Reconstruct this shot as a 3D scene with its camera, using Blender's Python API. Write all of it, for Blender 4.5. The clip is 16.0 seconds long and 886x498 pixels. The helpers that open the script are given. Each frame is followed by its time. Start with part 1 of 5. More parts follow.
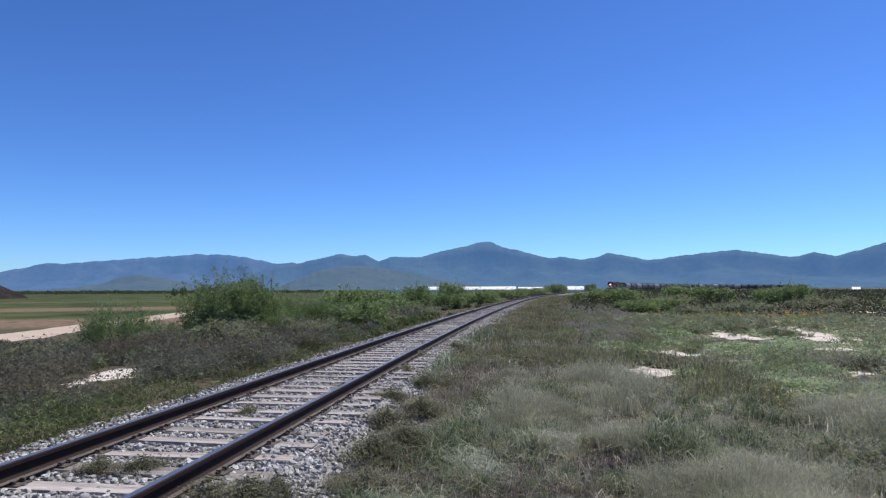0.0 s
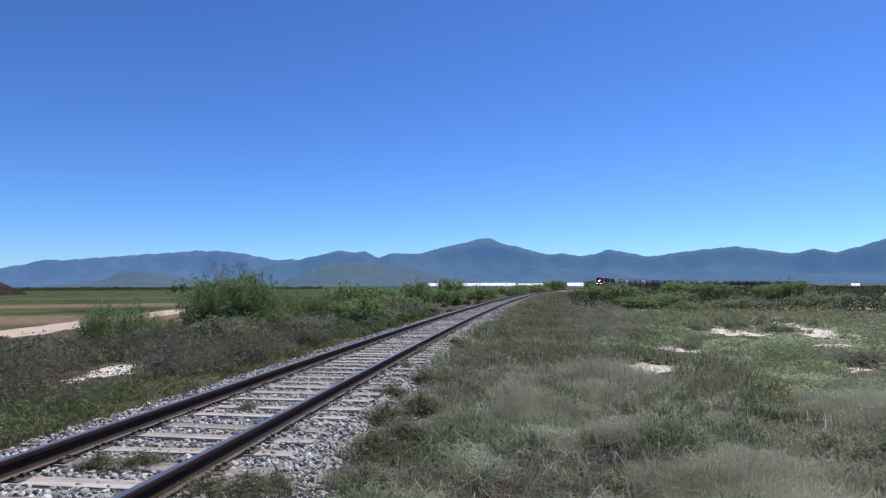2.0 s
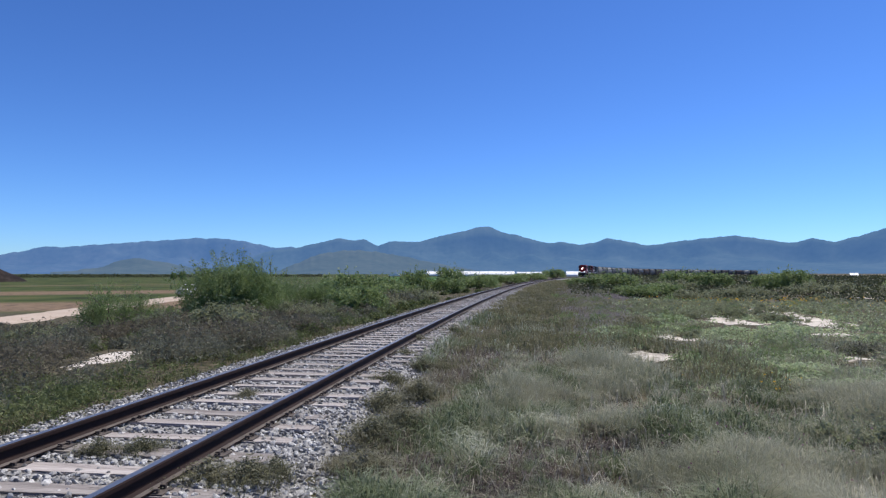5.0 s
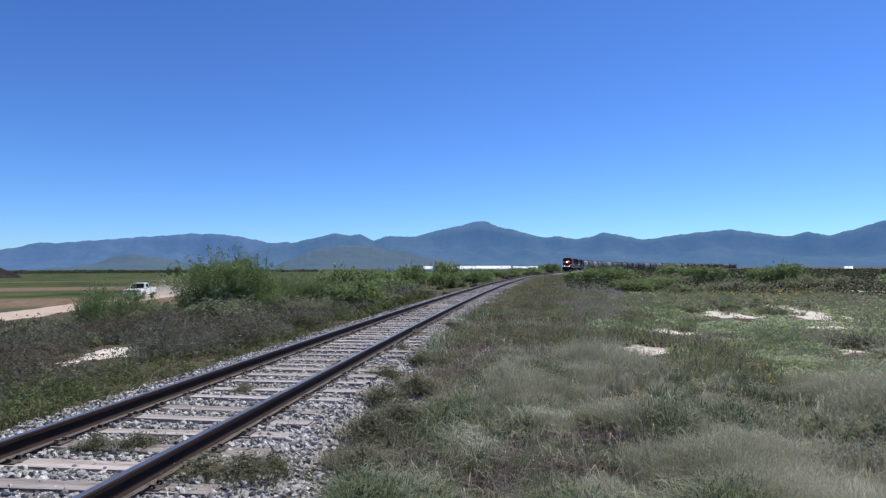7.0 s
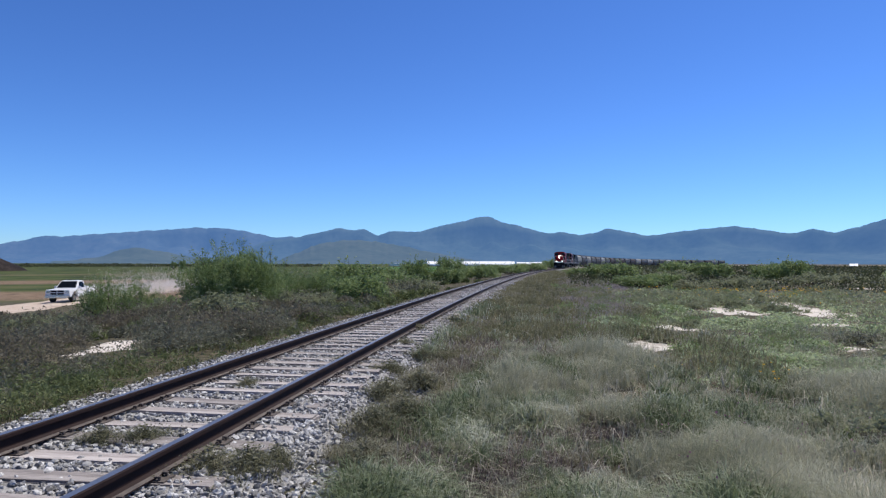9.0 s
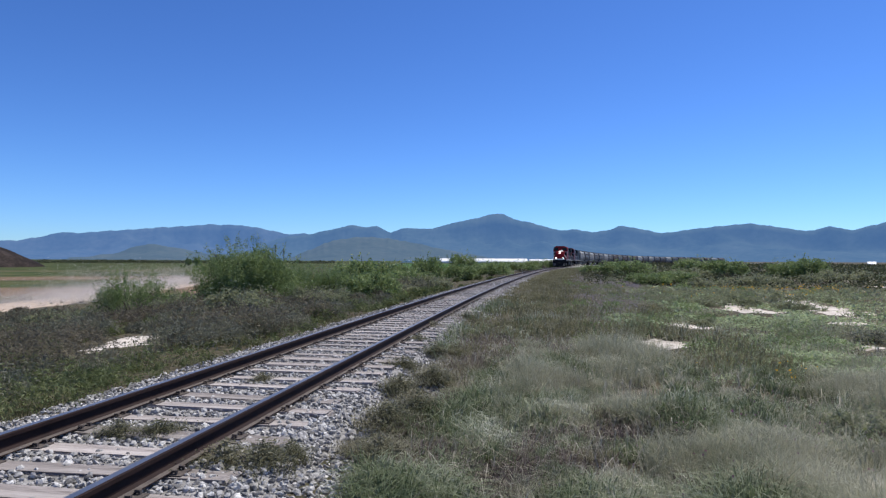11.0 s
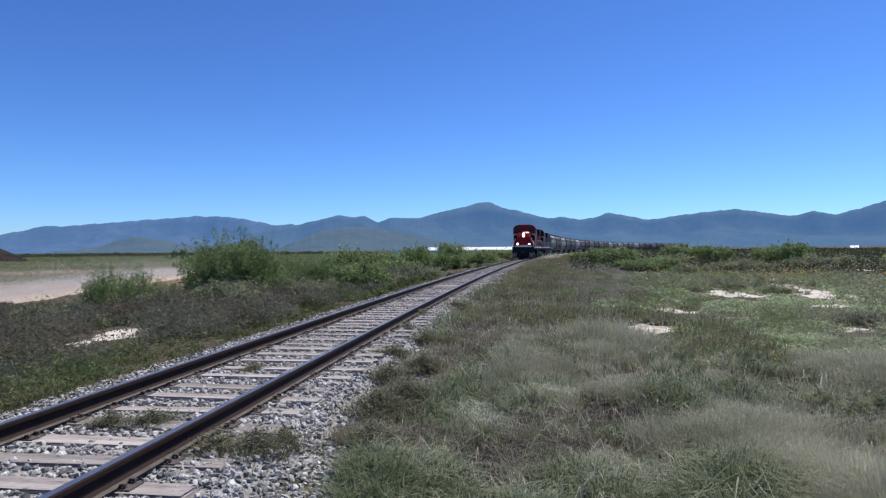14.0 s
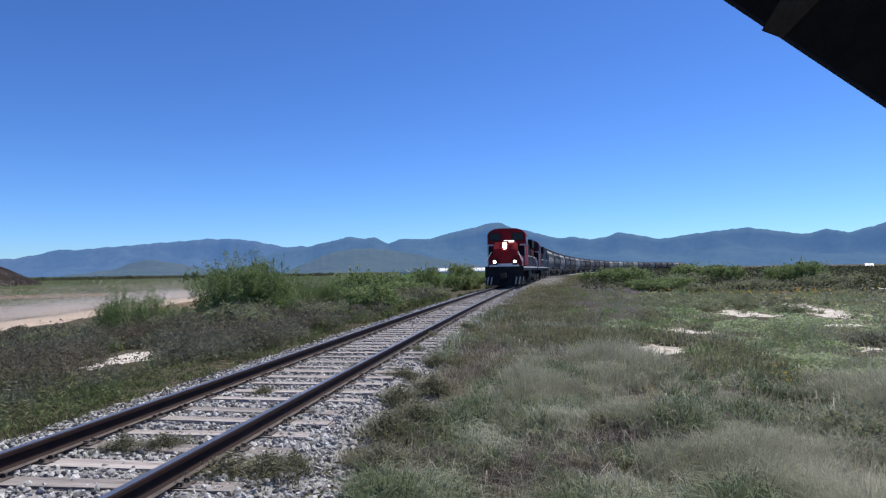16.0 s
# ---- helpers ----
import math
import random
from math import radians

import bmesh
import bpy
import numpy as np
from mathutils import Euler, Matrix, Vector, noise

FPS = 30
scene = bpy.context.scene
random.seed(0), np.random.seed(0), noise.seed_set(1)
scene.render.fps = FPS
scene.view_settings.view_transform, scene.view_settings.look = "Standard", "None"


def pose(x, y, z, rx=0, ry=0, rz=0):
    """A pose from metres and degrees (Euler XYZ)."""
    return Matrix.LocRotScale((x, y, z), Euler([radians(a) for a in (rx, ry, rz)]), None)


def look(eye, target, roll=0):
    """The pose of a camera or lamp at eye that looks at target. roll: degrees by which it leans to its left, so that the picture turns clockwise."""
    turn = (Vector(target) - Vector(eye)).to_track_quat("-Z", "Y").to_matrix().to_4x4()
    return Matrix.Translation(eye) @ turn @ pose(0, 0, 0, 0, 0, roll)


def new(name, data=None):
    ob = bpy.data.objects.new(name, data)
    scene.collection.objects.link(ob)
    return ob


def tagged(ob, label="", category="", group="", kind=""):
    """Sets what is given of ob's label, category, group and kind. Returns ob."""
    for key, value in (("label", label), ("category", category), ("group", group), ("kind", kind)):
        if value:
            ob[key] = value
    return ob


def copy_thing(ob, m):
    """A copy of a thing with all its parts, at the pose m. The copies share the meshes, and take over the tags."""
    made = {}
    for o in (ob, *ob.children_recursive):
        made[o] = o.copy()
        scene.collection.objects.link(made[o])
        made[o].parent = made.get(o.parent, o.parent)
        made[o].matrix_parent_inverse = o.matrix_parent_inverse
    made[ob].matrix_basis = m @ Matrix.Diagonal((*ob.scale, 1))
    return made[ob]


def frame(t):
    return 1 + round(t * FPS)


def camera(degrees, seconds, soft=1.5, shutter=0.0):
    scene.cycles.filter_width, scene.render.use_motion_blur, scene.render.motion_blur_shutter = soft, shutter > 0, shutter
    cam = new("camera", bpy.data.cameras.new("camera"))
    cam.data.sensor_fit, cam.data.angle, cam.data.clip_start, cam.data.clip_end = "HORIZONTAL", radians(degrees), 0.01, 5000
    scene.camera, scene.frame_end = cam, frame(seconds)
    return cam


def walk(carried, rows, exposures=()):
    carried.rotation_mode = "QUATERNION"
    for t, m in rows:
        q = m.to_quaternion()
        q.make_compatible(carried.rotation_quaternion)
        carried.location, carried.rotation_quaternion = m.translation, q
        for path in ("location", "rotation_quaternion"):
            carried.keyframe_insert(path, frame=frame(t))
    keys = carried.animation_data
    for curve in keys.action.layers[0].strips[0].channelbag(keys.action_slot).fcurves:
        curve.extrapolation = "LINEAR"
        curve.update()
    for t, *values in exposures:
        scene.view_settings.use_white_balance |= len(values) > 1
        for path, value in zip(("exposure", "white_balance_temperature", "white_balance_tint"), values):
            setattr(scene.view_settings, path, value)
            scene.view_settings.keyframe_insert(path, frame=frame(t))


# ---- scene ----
cam = camera(70, 16.0, soft=1.3)
PATH = [
    (0, (-0.004, -0.005, 1.566), (-0.257, 1.975, 1.691), -0.2),
    (0.5, (-0.01, 0.01, 1.558), (-0.26, 1.991, 1.68), -0.1),
    (1, (-0.003, -0.004, 1.562), (-0.249, 1.978, 1.679), -0.1),
    (1.5, (0.002, -0.007, 1.563), (-0.246, 1.974, 1.678), -0.0),
    (2, (0.002, -0.011, 1.562), (-0.25, 1.97, 1.676), -0.2),
    (2.5, (-0.007, -0.004, 1.561), (-0.26, 1.977, 1.668), -0.3),
    (3, (-0.01, 0.007, 1.558), (-0.261, 1.988, 1.656), -0.1),
    (3.5, (-0.005, 0.006, 1.557), (-0.257, 1.988, 1.647), 0.1),
    (4, (-0.004, 0.006, 1.559), (-0.259, 1.988, 1.643), 0.0),
    (6.5, (-0.006, 0.008, 1.555), (-0.244, 1.992, 1.621), -0.1),
    (7, (-0.005, 0.009, 1.556), (-0.243, 1.994, 1.616), -0.2),
    (7.5, (-0.008, 0.019, 1.551), (-0.246, 2.004, 1.606), -0.0),
    (8, (-0.011, 0.021, 1.548), (-0.249, 2.006, 1.6), 0.1),
    (8.5, (-0.012, 0.009, 1.55), (-0.253, 1.994, 1.599), 0.3),
    (9, (-0.01, 0.008, 1.552), (-0.26, 1.992, 1.597), 0.1),
    (11.5, (-0.028, 0.003, 1.547), (-0.333, 1.979, 1.576), -0.1),
    (12, (-0.031, -0.016, 1.533), (-0.334, 1.961, 1.553), -2.4),
    (12.5, (-0.018, -0.047, 1.537), (-0.312, 1.932, 1.542), -0.8),
    (13, (-0.022, -0.043, 1.527), (-0.292, 1.938, 1.523), -0.3),
    (13.5, (-0.022, -0.044, 1.528), (-0.282, 1.939, 1.523), -0.1),
    (14, (-0.02, -0.047, 1.534), (-0.272, 1.938, 1.535), -0.5),
    (14.5, (-0.014, -0.065, 1.543), (-0.264, 1.919, 1.558), -0.2),
    (15, (0.007, -0.103, 1.555), (-0.249, 1.881, 1.59), -0.4),
    (15.5, (0.001, -0.106, 1.551), (-0.264, 1.875, 1.605), -0.7),
    (16, (0.011, -0.114, 1.556), (-0.272, 1.865, 1.623), -0.9),
]
walk(cam, [(t, look(eye, target, roll)) for t, eye, target, roll in PATH])

# ---- light ----
SUN_EL, SUN_AZ = radians(61), radians(42)      # azimuth clockwise from +y
world = bpy.data.worlds.new("sky")
scene.world = world
world.use_nodes = True
wn = world.node_tree
sky = wn.nodes.new("ShaderNodeTexSky")
sky.sky_type, sky.sun_disc = "NISHITA", False
sky.sun_elevation, sky.sun_rotation = SUN_EL, SUN_AZ
sky.altitude, sky.air_density, sky.dust_density, sky.ozone_density = 1400, 1.0, 0.35, 4.0
deep = wn.nodes.new("ShaderNodeMix")
deep.data_type, deep.blend_type = "RGBA", "MULTIPLY"
deep.inputs[0].default_value = 1.0
deep.inputs[7].default_value = (0.059, 0.105, 0.164, 1)
wn.links.new(sky.outputs[0], deep.inputs[6])
dry_air = wn.nodes.new("ShaderNodeGamma")                  # dry upland air: deep blue overhead, pale low down
dry_air.inputs[1].default_value = 1.2
wn.links.new(deep.outputs[2], dry_air.inputs[0])
tint = wn.nodes.new("ShaderNodeMix")
tint.data_type, tint.blend_type = "RGBA", "MULTIPLY"
tint.inputs[0].default_value = 1.0
tint.inputs[7].default_value = (11.3, 8.1, 6.9, 1)
wn.links.new(dry_air.outputs[0], tint.inputs[6])
wn.links.new(tint.outputs[2], wn.nodes["Background"].inputs[0])
wn.nodes["Background"].inputs[1].default_value = 0.1
sun = new("sun", bpy.data.lights.new("sun", "SUN"))
sun.data.energy, sun.data.angle, sun.data.color = 4.2, radians(0.53), (1.0, 0.94, 0.84)
sun_from = Vector((math.sin(SUN_AZ) * math.cos(SUN_EL), math.cos(SUN_AZ) * math.cos(SUN_EL), math.sin(SUN_EL)))
sun.matrix_basis = look(sun_from * 50, (0, 0, 0))
scene.view_settings.exposure = 0.38


# ---- materials ----
def surface(name, stops, scale=8.0, fine=90.0, rough=0.85, metal=0.0, bump=0.3, size=0.02, vary=0.0, coords="Object", spec=0.3):
    """Noise at two scales through a ramp of colours, with a bump; vary: brightness from piece to piece."""
    m = bpy.data.materials.new(name)
    m.use_nodes = True
    nt = m.node_tree
    n, l = nt.nodes, nt.links
    b = n["Principled BSDF"]
    b.inputs["Roughness"].default_value, b.inputs["Metallic"].default_value = rough, metal
    b.inputs["Specular IOR Level"].default_value = spec
    tc = n.new("ShaderNodeTexCoord")
    a, c = n.new("ShaderNodeTexNoise"), n.new("ShaderNodeTexNoise")
    for tex, s in ((a, scale), (c, fine)):
        tex.inputs["Scale"].default_value, tex.inputs["Detail"].default_value = s, 5
        l.new(tc.outputs[coords], tex.inputs["Vector"])
    mix = n.new("ShaderNodeMath")
    mix.operation = "MULTIPLY_ADD"
    mix.inputs[1].default_value = 0.45
    half = n.new("ShaderNodeMath")
    half.operation = "MULTIPLY"
    half.inputs[1].default_value = 0.55
    l.new(a.outputs["Fac"], half.inputs[0])
    l.new(c.outputs["Fac"], mix.inputs[0])
    l.new(half.outputs[0], mix.inputs[2])
    ramp = n.new("ShaderNodeValToRGB")
    e = ramp.color_ramp.elements
    k = len(stops)
    for i, col in enumerate(stops):
        at = 0.32 + 0.36 * i / max(1, k - 1)
        el = e[i] if i < 2 else e.new(at)
        el.position, el.color = at, (*col, 1)
    l.new(mix.outputs[0], ramp.inputs[0])
    out = ramp.outputs[0]
    if vary:
        geo, oi = n.new("ShaderNodeNewGeometry"), n.new("ShaderNodeObjectInfo")
        add = n.new("ShaderNodeMath")
        l.new(geo.outputs["Random Per Island"], add.inputs[0])
        l.new(oi.outputs["Random"], add.inputs[1])
        fr = n.new("ShaderNodeMath")
        fr.operation = "FRACT"
        l.new(add.outputs[0], fr.inputs[0])
        rng = n.new("ShaderNodeMapRange")
        rng.inputs["To Min"].default_value, rng.inputs["To Max"].default_value = 1 - vary, 1 + vary
        l.new(fr.outputs[0], rng.inputs["Value"])
        hsv = n.new("ShaderNodeHueSaturation")
        l.new(rng.outputs[0], hsv.inputs["Value"])
        l.new(out, hsv.inputs["Color"])
        out = hsv.outputs[0]
    l.new(out, b.inputs["Base Color"])
    if bump:
        bp = n.new("ShaderNodeBump")
        bp.inputs["Strength"].default_value, bp.inputs["Distance"].default_value = bump, size
        l.new(mix.outputs[0], bp.inputs["Height"])
        l.new(bp.outputs[0], b.inputs["Normal"])
    return m


def leafy(name, stops, rough=0.6, glow=0.38):
    """Leaves and blades: colour from island to island, some light passing through."""
    m = bpy.data.materials.new(name)
    m.use_nodes = True
    n, l = m.node_tree.nodes, m.node_tree.links
    b = n["Principled BSDF"]
    b.inputs["Roughness"].default_value = rough
    b.inputs["Specular IOR Level"].default_value = 0.25
    geo, tc = n.new("ShaderNodeNewGeometry"), n.new("ShaderNodeNewGeometry")
    noise_t = n.new("ShaderNodeTexNoise")
    noise_t.inputs["Scale"].default_value = 1.1
    l.new(tc.outputs["Position"], noise_t.inputs["Vector"])
    mul = n.new("ShaderNodeMath")
    mul.operation = "MULTIPLY_ADD"
    mul.inputs[1].default_value = 0.42
    l.new(geo.outputs["Random Per Island"], mul.inputs[0])
    sub = n.new("ShaderNodeMapRange")
    sub.inputs["From Min"].default_value, sub.inputs["From Max"].default_value = 0.3, 0.7
    sub.inputs["To Max"].default_value = 0.58
    l.new(noise_t.outputs["Fac"], sub.inputs["Value"])
    l.new(sub.outputs[0], mul.inputs[2])
    ramp = n.new("ShaderNodeValToRGB")
    e = ramp.color_ramp.elements
    for i, col in enumerate(stops):
        at = i / max(1, len(stops) - 1)
        el = e[i] if i < 2 else e.new(at)
        el.position, el.color = at, (*col, 1)
    l.new(mul.outputs[0], ramp.inputs[0])
    l.new(ramp.outputs[0], b.inputs["Base Color"])
    tr = n.new("ShaderNodeBsdfTranslucent")
    l.new(ramp.outputs[0], tr.inputs["Color"])
    mx = n.new("ShaderNodeMixShader")
    mx.inputs[0].default_value = glow
    l.new(b.outputs[0], mx.inputs[1])
    l.new(tr.outputs[0], mx.inputs[2])
    l.new(mx.outputs[0], n["Material Output"].inputs["Surface"])
    return m


def lamp_glow(name, colour, strength):
    m = bpy.data.materials.new(name)
    m.use_nodes = True
    b = m.node_tree.nodes["Principled BSDF"]
    b.inputs["Emission Color"].default_value = (*colour, 1)
    b.inputs["Emission Strength"].default_value = strength
    return m


M = {}
M["rail_steel"] = surface("rail_steel", [(0.011, 0.006, 0.006), (0.024, 0.013, 0.012), (0.012, 0.008, 0.008)], 5, 120, 0.75, 0.0, 0.2, 0.004, spec=0.16)
M["rail_top"] = surface("rail_top", [(0.20, 0.20, 0.21), (0.30, 0.30, 0.31)], 3, 60, 0.42, 0.9, 0.05, 0.002)
M["tie_wood"] = surface("tie_wood", [(0.09, 0.078, 0.072), (0.23, 0.205, 0.195), (0.34, 0.31, 0.295), (0.42, 0.39, 0.375)], 7, 70, 0.9, 0, 0.8, 0.02, vary=0.28)


def grain_along(m, axis_scale):
    """Stretch a material's noise along an axis, for weathered wood grain and checks."""
    n, l = m.node_tree.nodes, m.node_tree.links
    mp = n.new("ShaderNodeMapping")
    mp.inputs["Scale"].default_value = axis_scale
    src = [k for k in n if k.bl_idname == "ShaderNodeTexCoord"][0]
    l.new(src.outputs["Object"], mp.inputs["Vector"])
    for tex in [k for k in n if k.bl_idname == "ShaderNodeTexNoise"]:
        l.new(mp.outputs[0], tex.inputs["Vector"])


grain_along(M["tie_wood"], (0.10, 1.2, 1.2))
M["stone"] = surface("ballast_stone", [(0.14, 0.135, 0.13), (0.31, 0.305, 0.30), (0.52, 0.515, 0.50)], 9, 60, 0.85, 0, 0.4, 0.01, vary=0.6)
M["ballast"] = surface("ballast_bed", [(0.09, 0.085, 0.08), (0.24, 0.235, 0.23), (0.42, 0.41, 0.40)], 16, 45, 0.9, 0, 1.0, 0.03)
# rail foot, paler than the sides of the rail
M["flange"] = surface("pale_rail_foot", [(0.06, 0.05, 0.048), (0.13, 0.112, 0.10)], 8, 70, 0.85, 0, 0.2, 0.003)
M["plate"] = surface("tie_plate", [(0.05, 0.04, 0.038), (0.14, 0.12, 0.108)], 20, 90, 0.75, 0.2, 0.3, 0.004)


# ---- mesh tools ----
def mesh_np(name, verts, faces, mats, smooth=False, index=None):
    """A mesh object from arrays: verts (n,3) and faces (m,3 or 4)."""
    me = bpy.data.meshes.new(name)
    verts, faces = np.asarray(verts, np.float32), np.asarray(faces, np.int32)
    k = faces.shape[1]
    me.vertices.add(len(verts))
    me.vertices.foreach_set("co", verts.ravel())
    me.loops.add(faces.size)
    me.loops.foreach_set("vertex_index", faces.ravel())
    me.polygons.add(len(faces))
    me.polygons.foreach_set("loop_start", np.arange(0, faces.size, k, dtype=np.int32))
    if index is not None:
        me.polygons.foreach_set("material_index", np.asarray(index, np.int32))
    me.polygons.foreach_set("use_smooth", np.full(len(faces), smooth))
    me.update(calc_edges=True)
    for m in mats if isinstance(mats, (list, tuple)) else [mats]:
        me.materials.append(m)
    return me


def part(name, bm, material, parent, label=""):
    """One mesh object from a bmesh (or a mesh) under a thing or a part."""
    if isinstance(bm, bmesh.types.BMesh):
        me = bpy.data.meshes.new(name)
        bm.to_mesh(me)
        bm.free()
        me.materials.append(material)
    else:
        me = bm
    ob = new(name, me)
    ob.parent = parent
    if label:
        ob["label"] = label
    return ob


def thing(name, label, category, group="", kind="", m=None):
    ob = tagged(new(name), label, category, group, kind)
    if m is not None:
        ob.matrix_basis = m
    return ob


def box(bm, x0, x1, y0, y1, z0, z1, bevel=0.0):
    r = bmesh.ops.create_cube(bm, size=1)
    bmesh.ops.scale(bm, vec=(x1 - x0, y1 - y0, z1 - z0), verts=r["verts"])
    bmesh.ops.translate(bm, vec=((x0 + x1) / 2, (y0 + y1) / 2, (z0 + z1) / 2), verts=r["verts"])
    if bevel:
        edges = list({e for v in r["verts"] for e in v.link_edges})
        bmesh.ops.bevel(bm, geom=edges, offset=bevel, segments=2, affect="EDGES")
    return bm


def boxes(*rows, bevel=0.0):
    bm = bmesh.new()
    for r in rows:
        box(bm, *r, bevel=bevel)
    return bm


def tube(bm, pts, r0, r1, sides=6):
    """A tapered tube along points."""
    rings = []
    n = len(pts)
    for i, p in enumerate(pts):
        p = Vector(p)
        d = (Vector(pts[min(i + 1, n - 1)]) - Vector(pts[max(i - 1, 0)])).normalized()
        u = d.orthogonal().normalized()
        w = d.cross(u)
        r = r0 + (r1 - r0) * i / max(1, n - 1)
        rings.append([bm.verts.new(p + r * (math.cos(a) * u + math.sin(a) * w)) for a in (2 * math.pi * k / sides for k in range(sides))])
    for a, b in zip(rings, rings[1:]):
        for k in range(sides):
            bm.faces.new((a[k], a[(k + 1) % sides], b[(k + 1) % sides], b[k]))
    bm.faces.new(rings[0][::-1])
    bm.faces.new(rings[-1])
    return bm


def disc_x(bm, x0, x1, y, z, r, sides=20):
    """A cylinder with its axis along x."""
    m = Matrix.Translation(((x0 + x1) / 2, y, z)) @ Matrix.Rotation(math.pi / 2, 4, "Y")
    bmesh.ops.create_cone(bm, cap_ends=True, segments=sides, radius1=r, radius2=r, depth=abs(x1 - x0), matrix=m)
    return bm


def disc_y(bm, y0, y1, x, z, r, sides=16, r2=None):
    m = Matrix.Translation((x, (y0 + y1) / 2, z)) @ Matrix.Rotation(math.pi / 2, 4, "X")
    bmesh.ops.create_cone(bm, cap_ends=True, segments=sides, radius1=r, radius2=r if r2 is None else r2, depth=abs(y1 - y0), matrix=m)
    return bm


def prism_y(bm, outline, y0, y1):
    """An outline of (x, z) drawn out along y."""
    a = [bm.verts.new((x, y0, z)) for x, z in outline]
    b = [bm.verts.new((x, y1, z)) for x, z in outline]
    n = len(a)
    for i in range(n):
        bm.faces.new((a[i], a[(i + 1) % n], b[(i + 1) % n], b[i]))
    bm.faces.new(a[::-1])
    bm.faces.new(b)
    bmesh.ops.recalc_face_normals(bm, faces=bm.faces)
    return bm


def prism_x(bm, outline, x0, x1):
    """An outline of (y, z) drawn out along x."""
    a = [bm.verts.new((x0, y, z)) for y, z in outline]
    b = [bm.verts.new((x1, y, z)) for y, z in outline]
    n = len(a)
    for i in range(n):
        bm.faces.new((a[i], a[(i + 1) % n], b[(i + 1) % n], b[i]))
    bm.faces.new(a[::-1])
    bm.faces.new(b)
    bmesh.ops.recalc_face_normals(bm, faces=bm.faces)
    return bm


def waves(x, y, seed=0, octaves=4, base=1.0):
    """Smooth pseudo-random relief over arrays, about -1 to 1."""
    rng = np.random.default_rng(seed)
    out, amp, tot = np.zeros_like(np.asarray(x, float)), 1.0, 0.0
    f = base
    for _ in range(octaves):
        for _ in range(4):
            a, p = rng.uniform(0, 2 * np.pi), rng.uniform(0, 2 * np.pi)
            g = f * rng.uniform(0.7, 1.4)
            out = out + amp * np.sin(g * (np.cos(a) * x + np.sin(a) * y) + p) * 0.35
        tot += amp * 0.7
        amp *= 0.55
        f *= 2.1
    return out / tot


# ---- the line of the track: its centre by arc length, clockwise heading from +y ----
def bend(y):
    u = y / 100
    return ((0.0847 * u + 3.4562) * u + 1.0662) * u - 3.6081 + 0.13 * np.exp(-(np.maximum(y, 0) / 18) ** 2)


_y = np.arange(-60, 350.01, 0.5)
_x = bend(_y)
_h0 = math.atan2(_x[-1] - _x[-2], 0.5)
_s = np.arange(0.5, 900, 0.5)
_hh = _h0 + 0.0012 * np.minimum(_s, 500)
TX = np.concatenate([_x, _x[-1] + np.cumsum(np.sin(_hh)) * 0.5])
TY = np.concatenate([_y, _y[-1] + np.cumsum(np.cos(_hh)) * 0.5])
TS = np.concatenate([[0], np.cumsum(np.hypot(np.diff(TX), np.diff(TY)))])
TS -= np.interp(0, TY, TS)
TH = np.arctan2(np.gradient(TX), np.gradient(TY))


def on_track(s):
    return np.interp(s, TS, TX), np.interp(s, TS, TY), np.interp(s, TS, TH)


def lateral(x, y):
    """How far a place lies to the right of the track's centre line."""
    yy = np.clip(y, -60, 900)
    return (x - np.interp(yy, TY, TX)) * np.cos(np.interp(yy, TY, TH))


def ground_z(x, y):
    d = lateral(x, y)
    right = np.interp(d, [1.4, 2.4, 4, 30, 200], [-0.14, -0.22, -0.30, -0.32, -0.45])
    left = np.interp(-d, [1.4, 2.6, 6, 12, 24, 200], [-0.14, -0.28, -0.45, -0.95, -2.0, -2.13])
    z = np.where(d > 0, right, left)
    r = np.hypot(x, y)
    rough = np.clip((np.abs(d) - 1.6) / 2, 0, 1) * np.clip(1.4 - r / 90, 0.15, 1)
    return z + rough * (0.07 * waves(x, y, 3, 3, 0.8) + 0.025 * waves(x, y, 4, 2, 5.0))


# ---- ground: one sheet to the horizon ----
SAND = [(-9.6, 13.4, 0.75, 0.65, 0.5), (-10.2, 15.2, 0.55, 0.9, 0.6), (2.85, 15.1, 0.85, 0.62, 0.1), (4.35, 19.0, 0.55, 0.8, 0.5), (7.9, 25.4, 0.75, 2.3, 0.0), (8.6, 28.9, 0.5, 1.0, 0.2),
        (12.3, 33.4, 1.0, 3.0, -0.2), (11.3, 26.6, 0.9, 3.3, -0.15), (2.85, 5.55, 0.38, 0.36, 0.0), (26.5, 51.0, 1.8, 1.5, 0.0), (7.75, 29.8, 0.4, 0.9, 0.0), (9.0, 20.2, 0.8, 0.35, 0.0), (7.2, 14.4, 0.6, 0.25, 0.1), (5.1, 17.2, 0.5, 0.25, 0.0)]
FIELD = Vector((-0.56, 0.83))


def sand_mask(x, y):
    out = np.zeros_like(np.asarray(x, float))
    for cx, cy, rx, ry, turn in SAND:
        c, s = math.cos(turn), math.sin(turn)
        u, v = ((x - cx) * c + (y - cy) * s) / rx, (-(x - cx) * s + (y - cy) * c) / ry
        out = np.maximum(out, np.clip(1.0 - 0.55 * (u * u + v * v) + 0.55 * waves(x, y, 11, 4, 2.6), 0, 1))
    far = np.clip((waves(x / 6, y / 6, 21, 3, 1.2) - 0.52) * 6, 0, 1) * (lateral(x, y) > 25) * (y > 50) * 0.45
    return np.maximum(out, far)


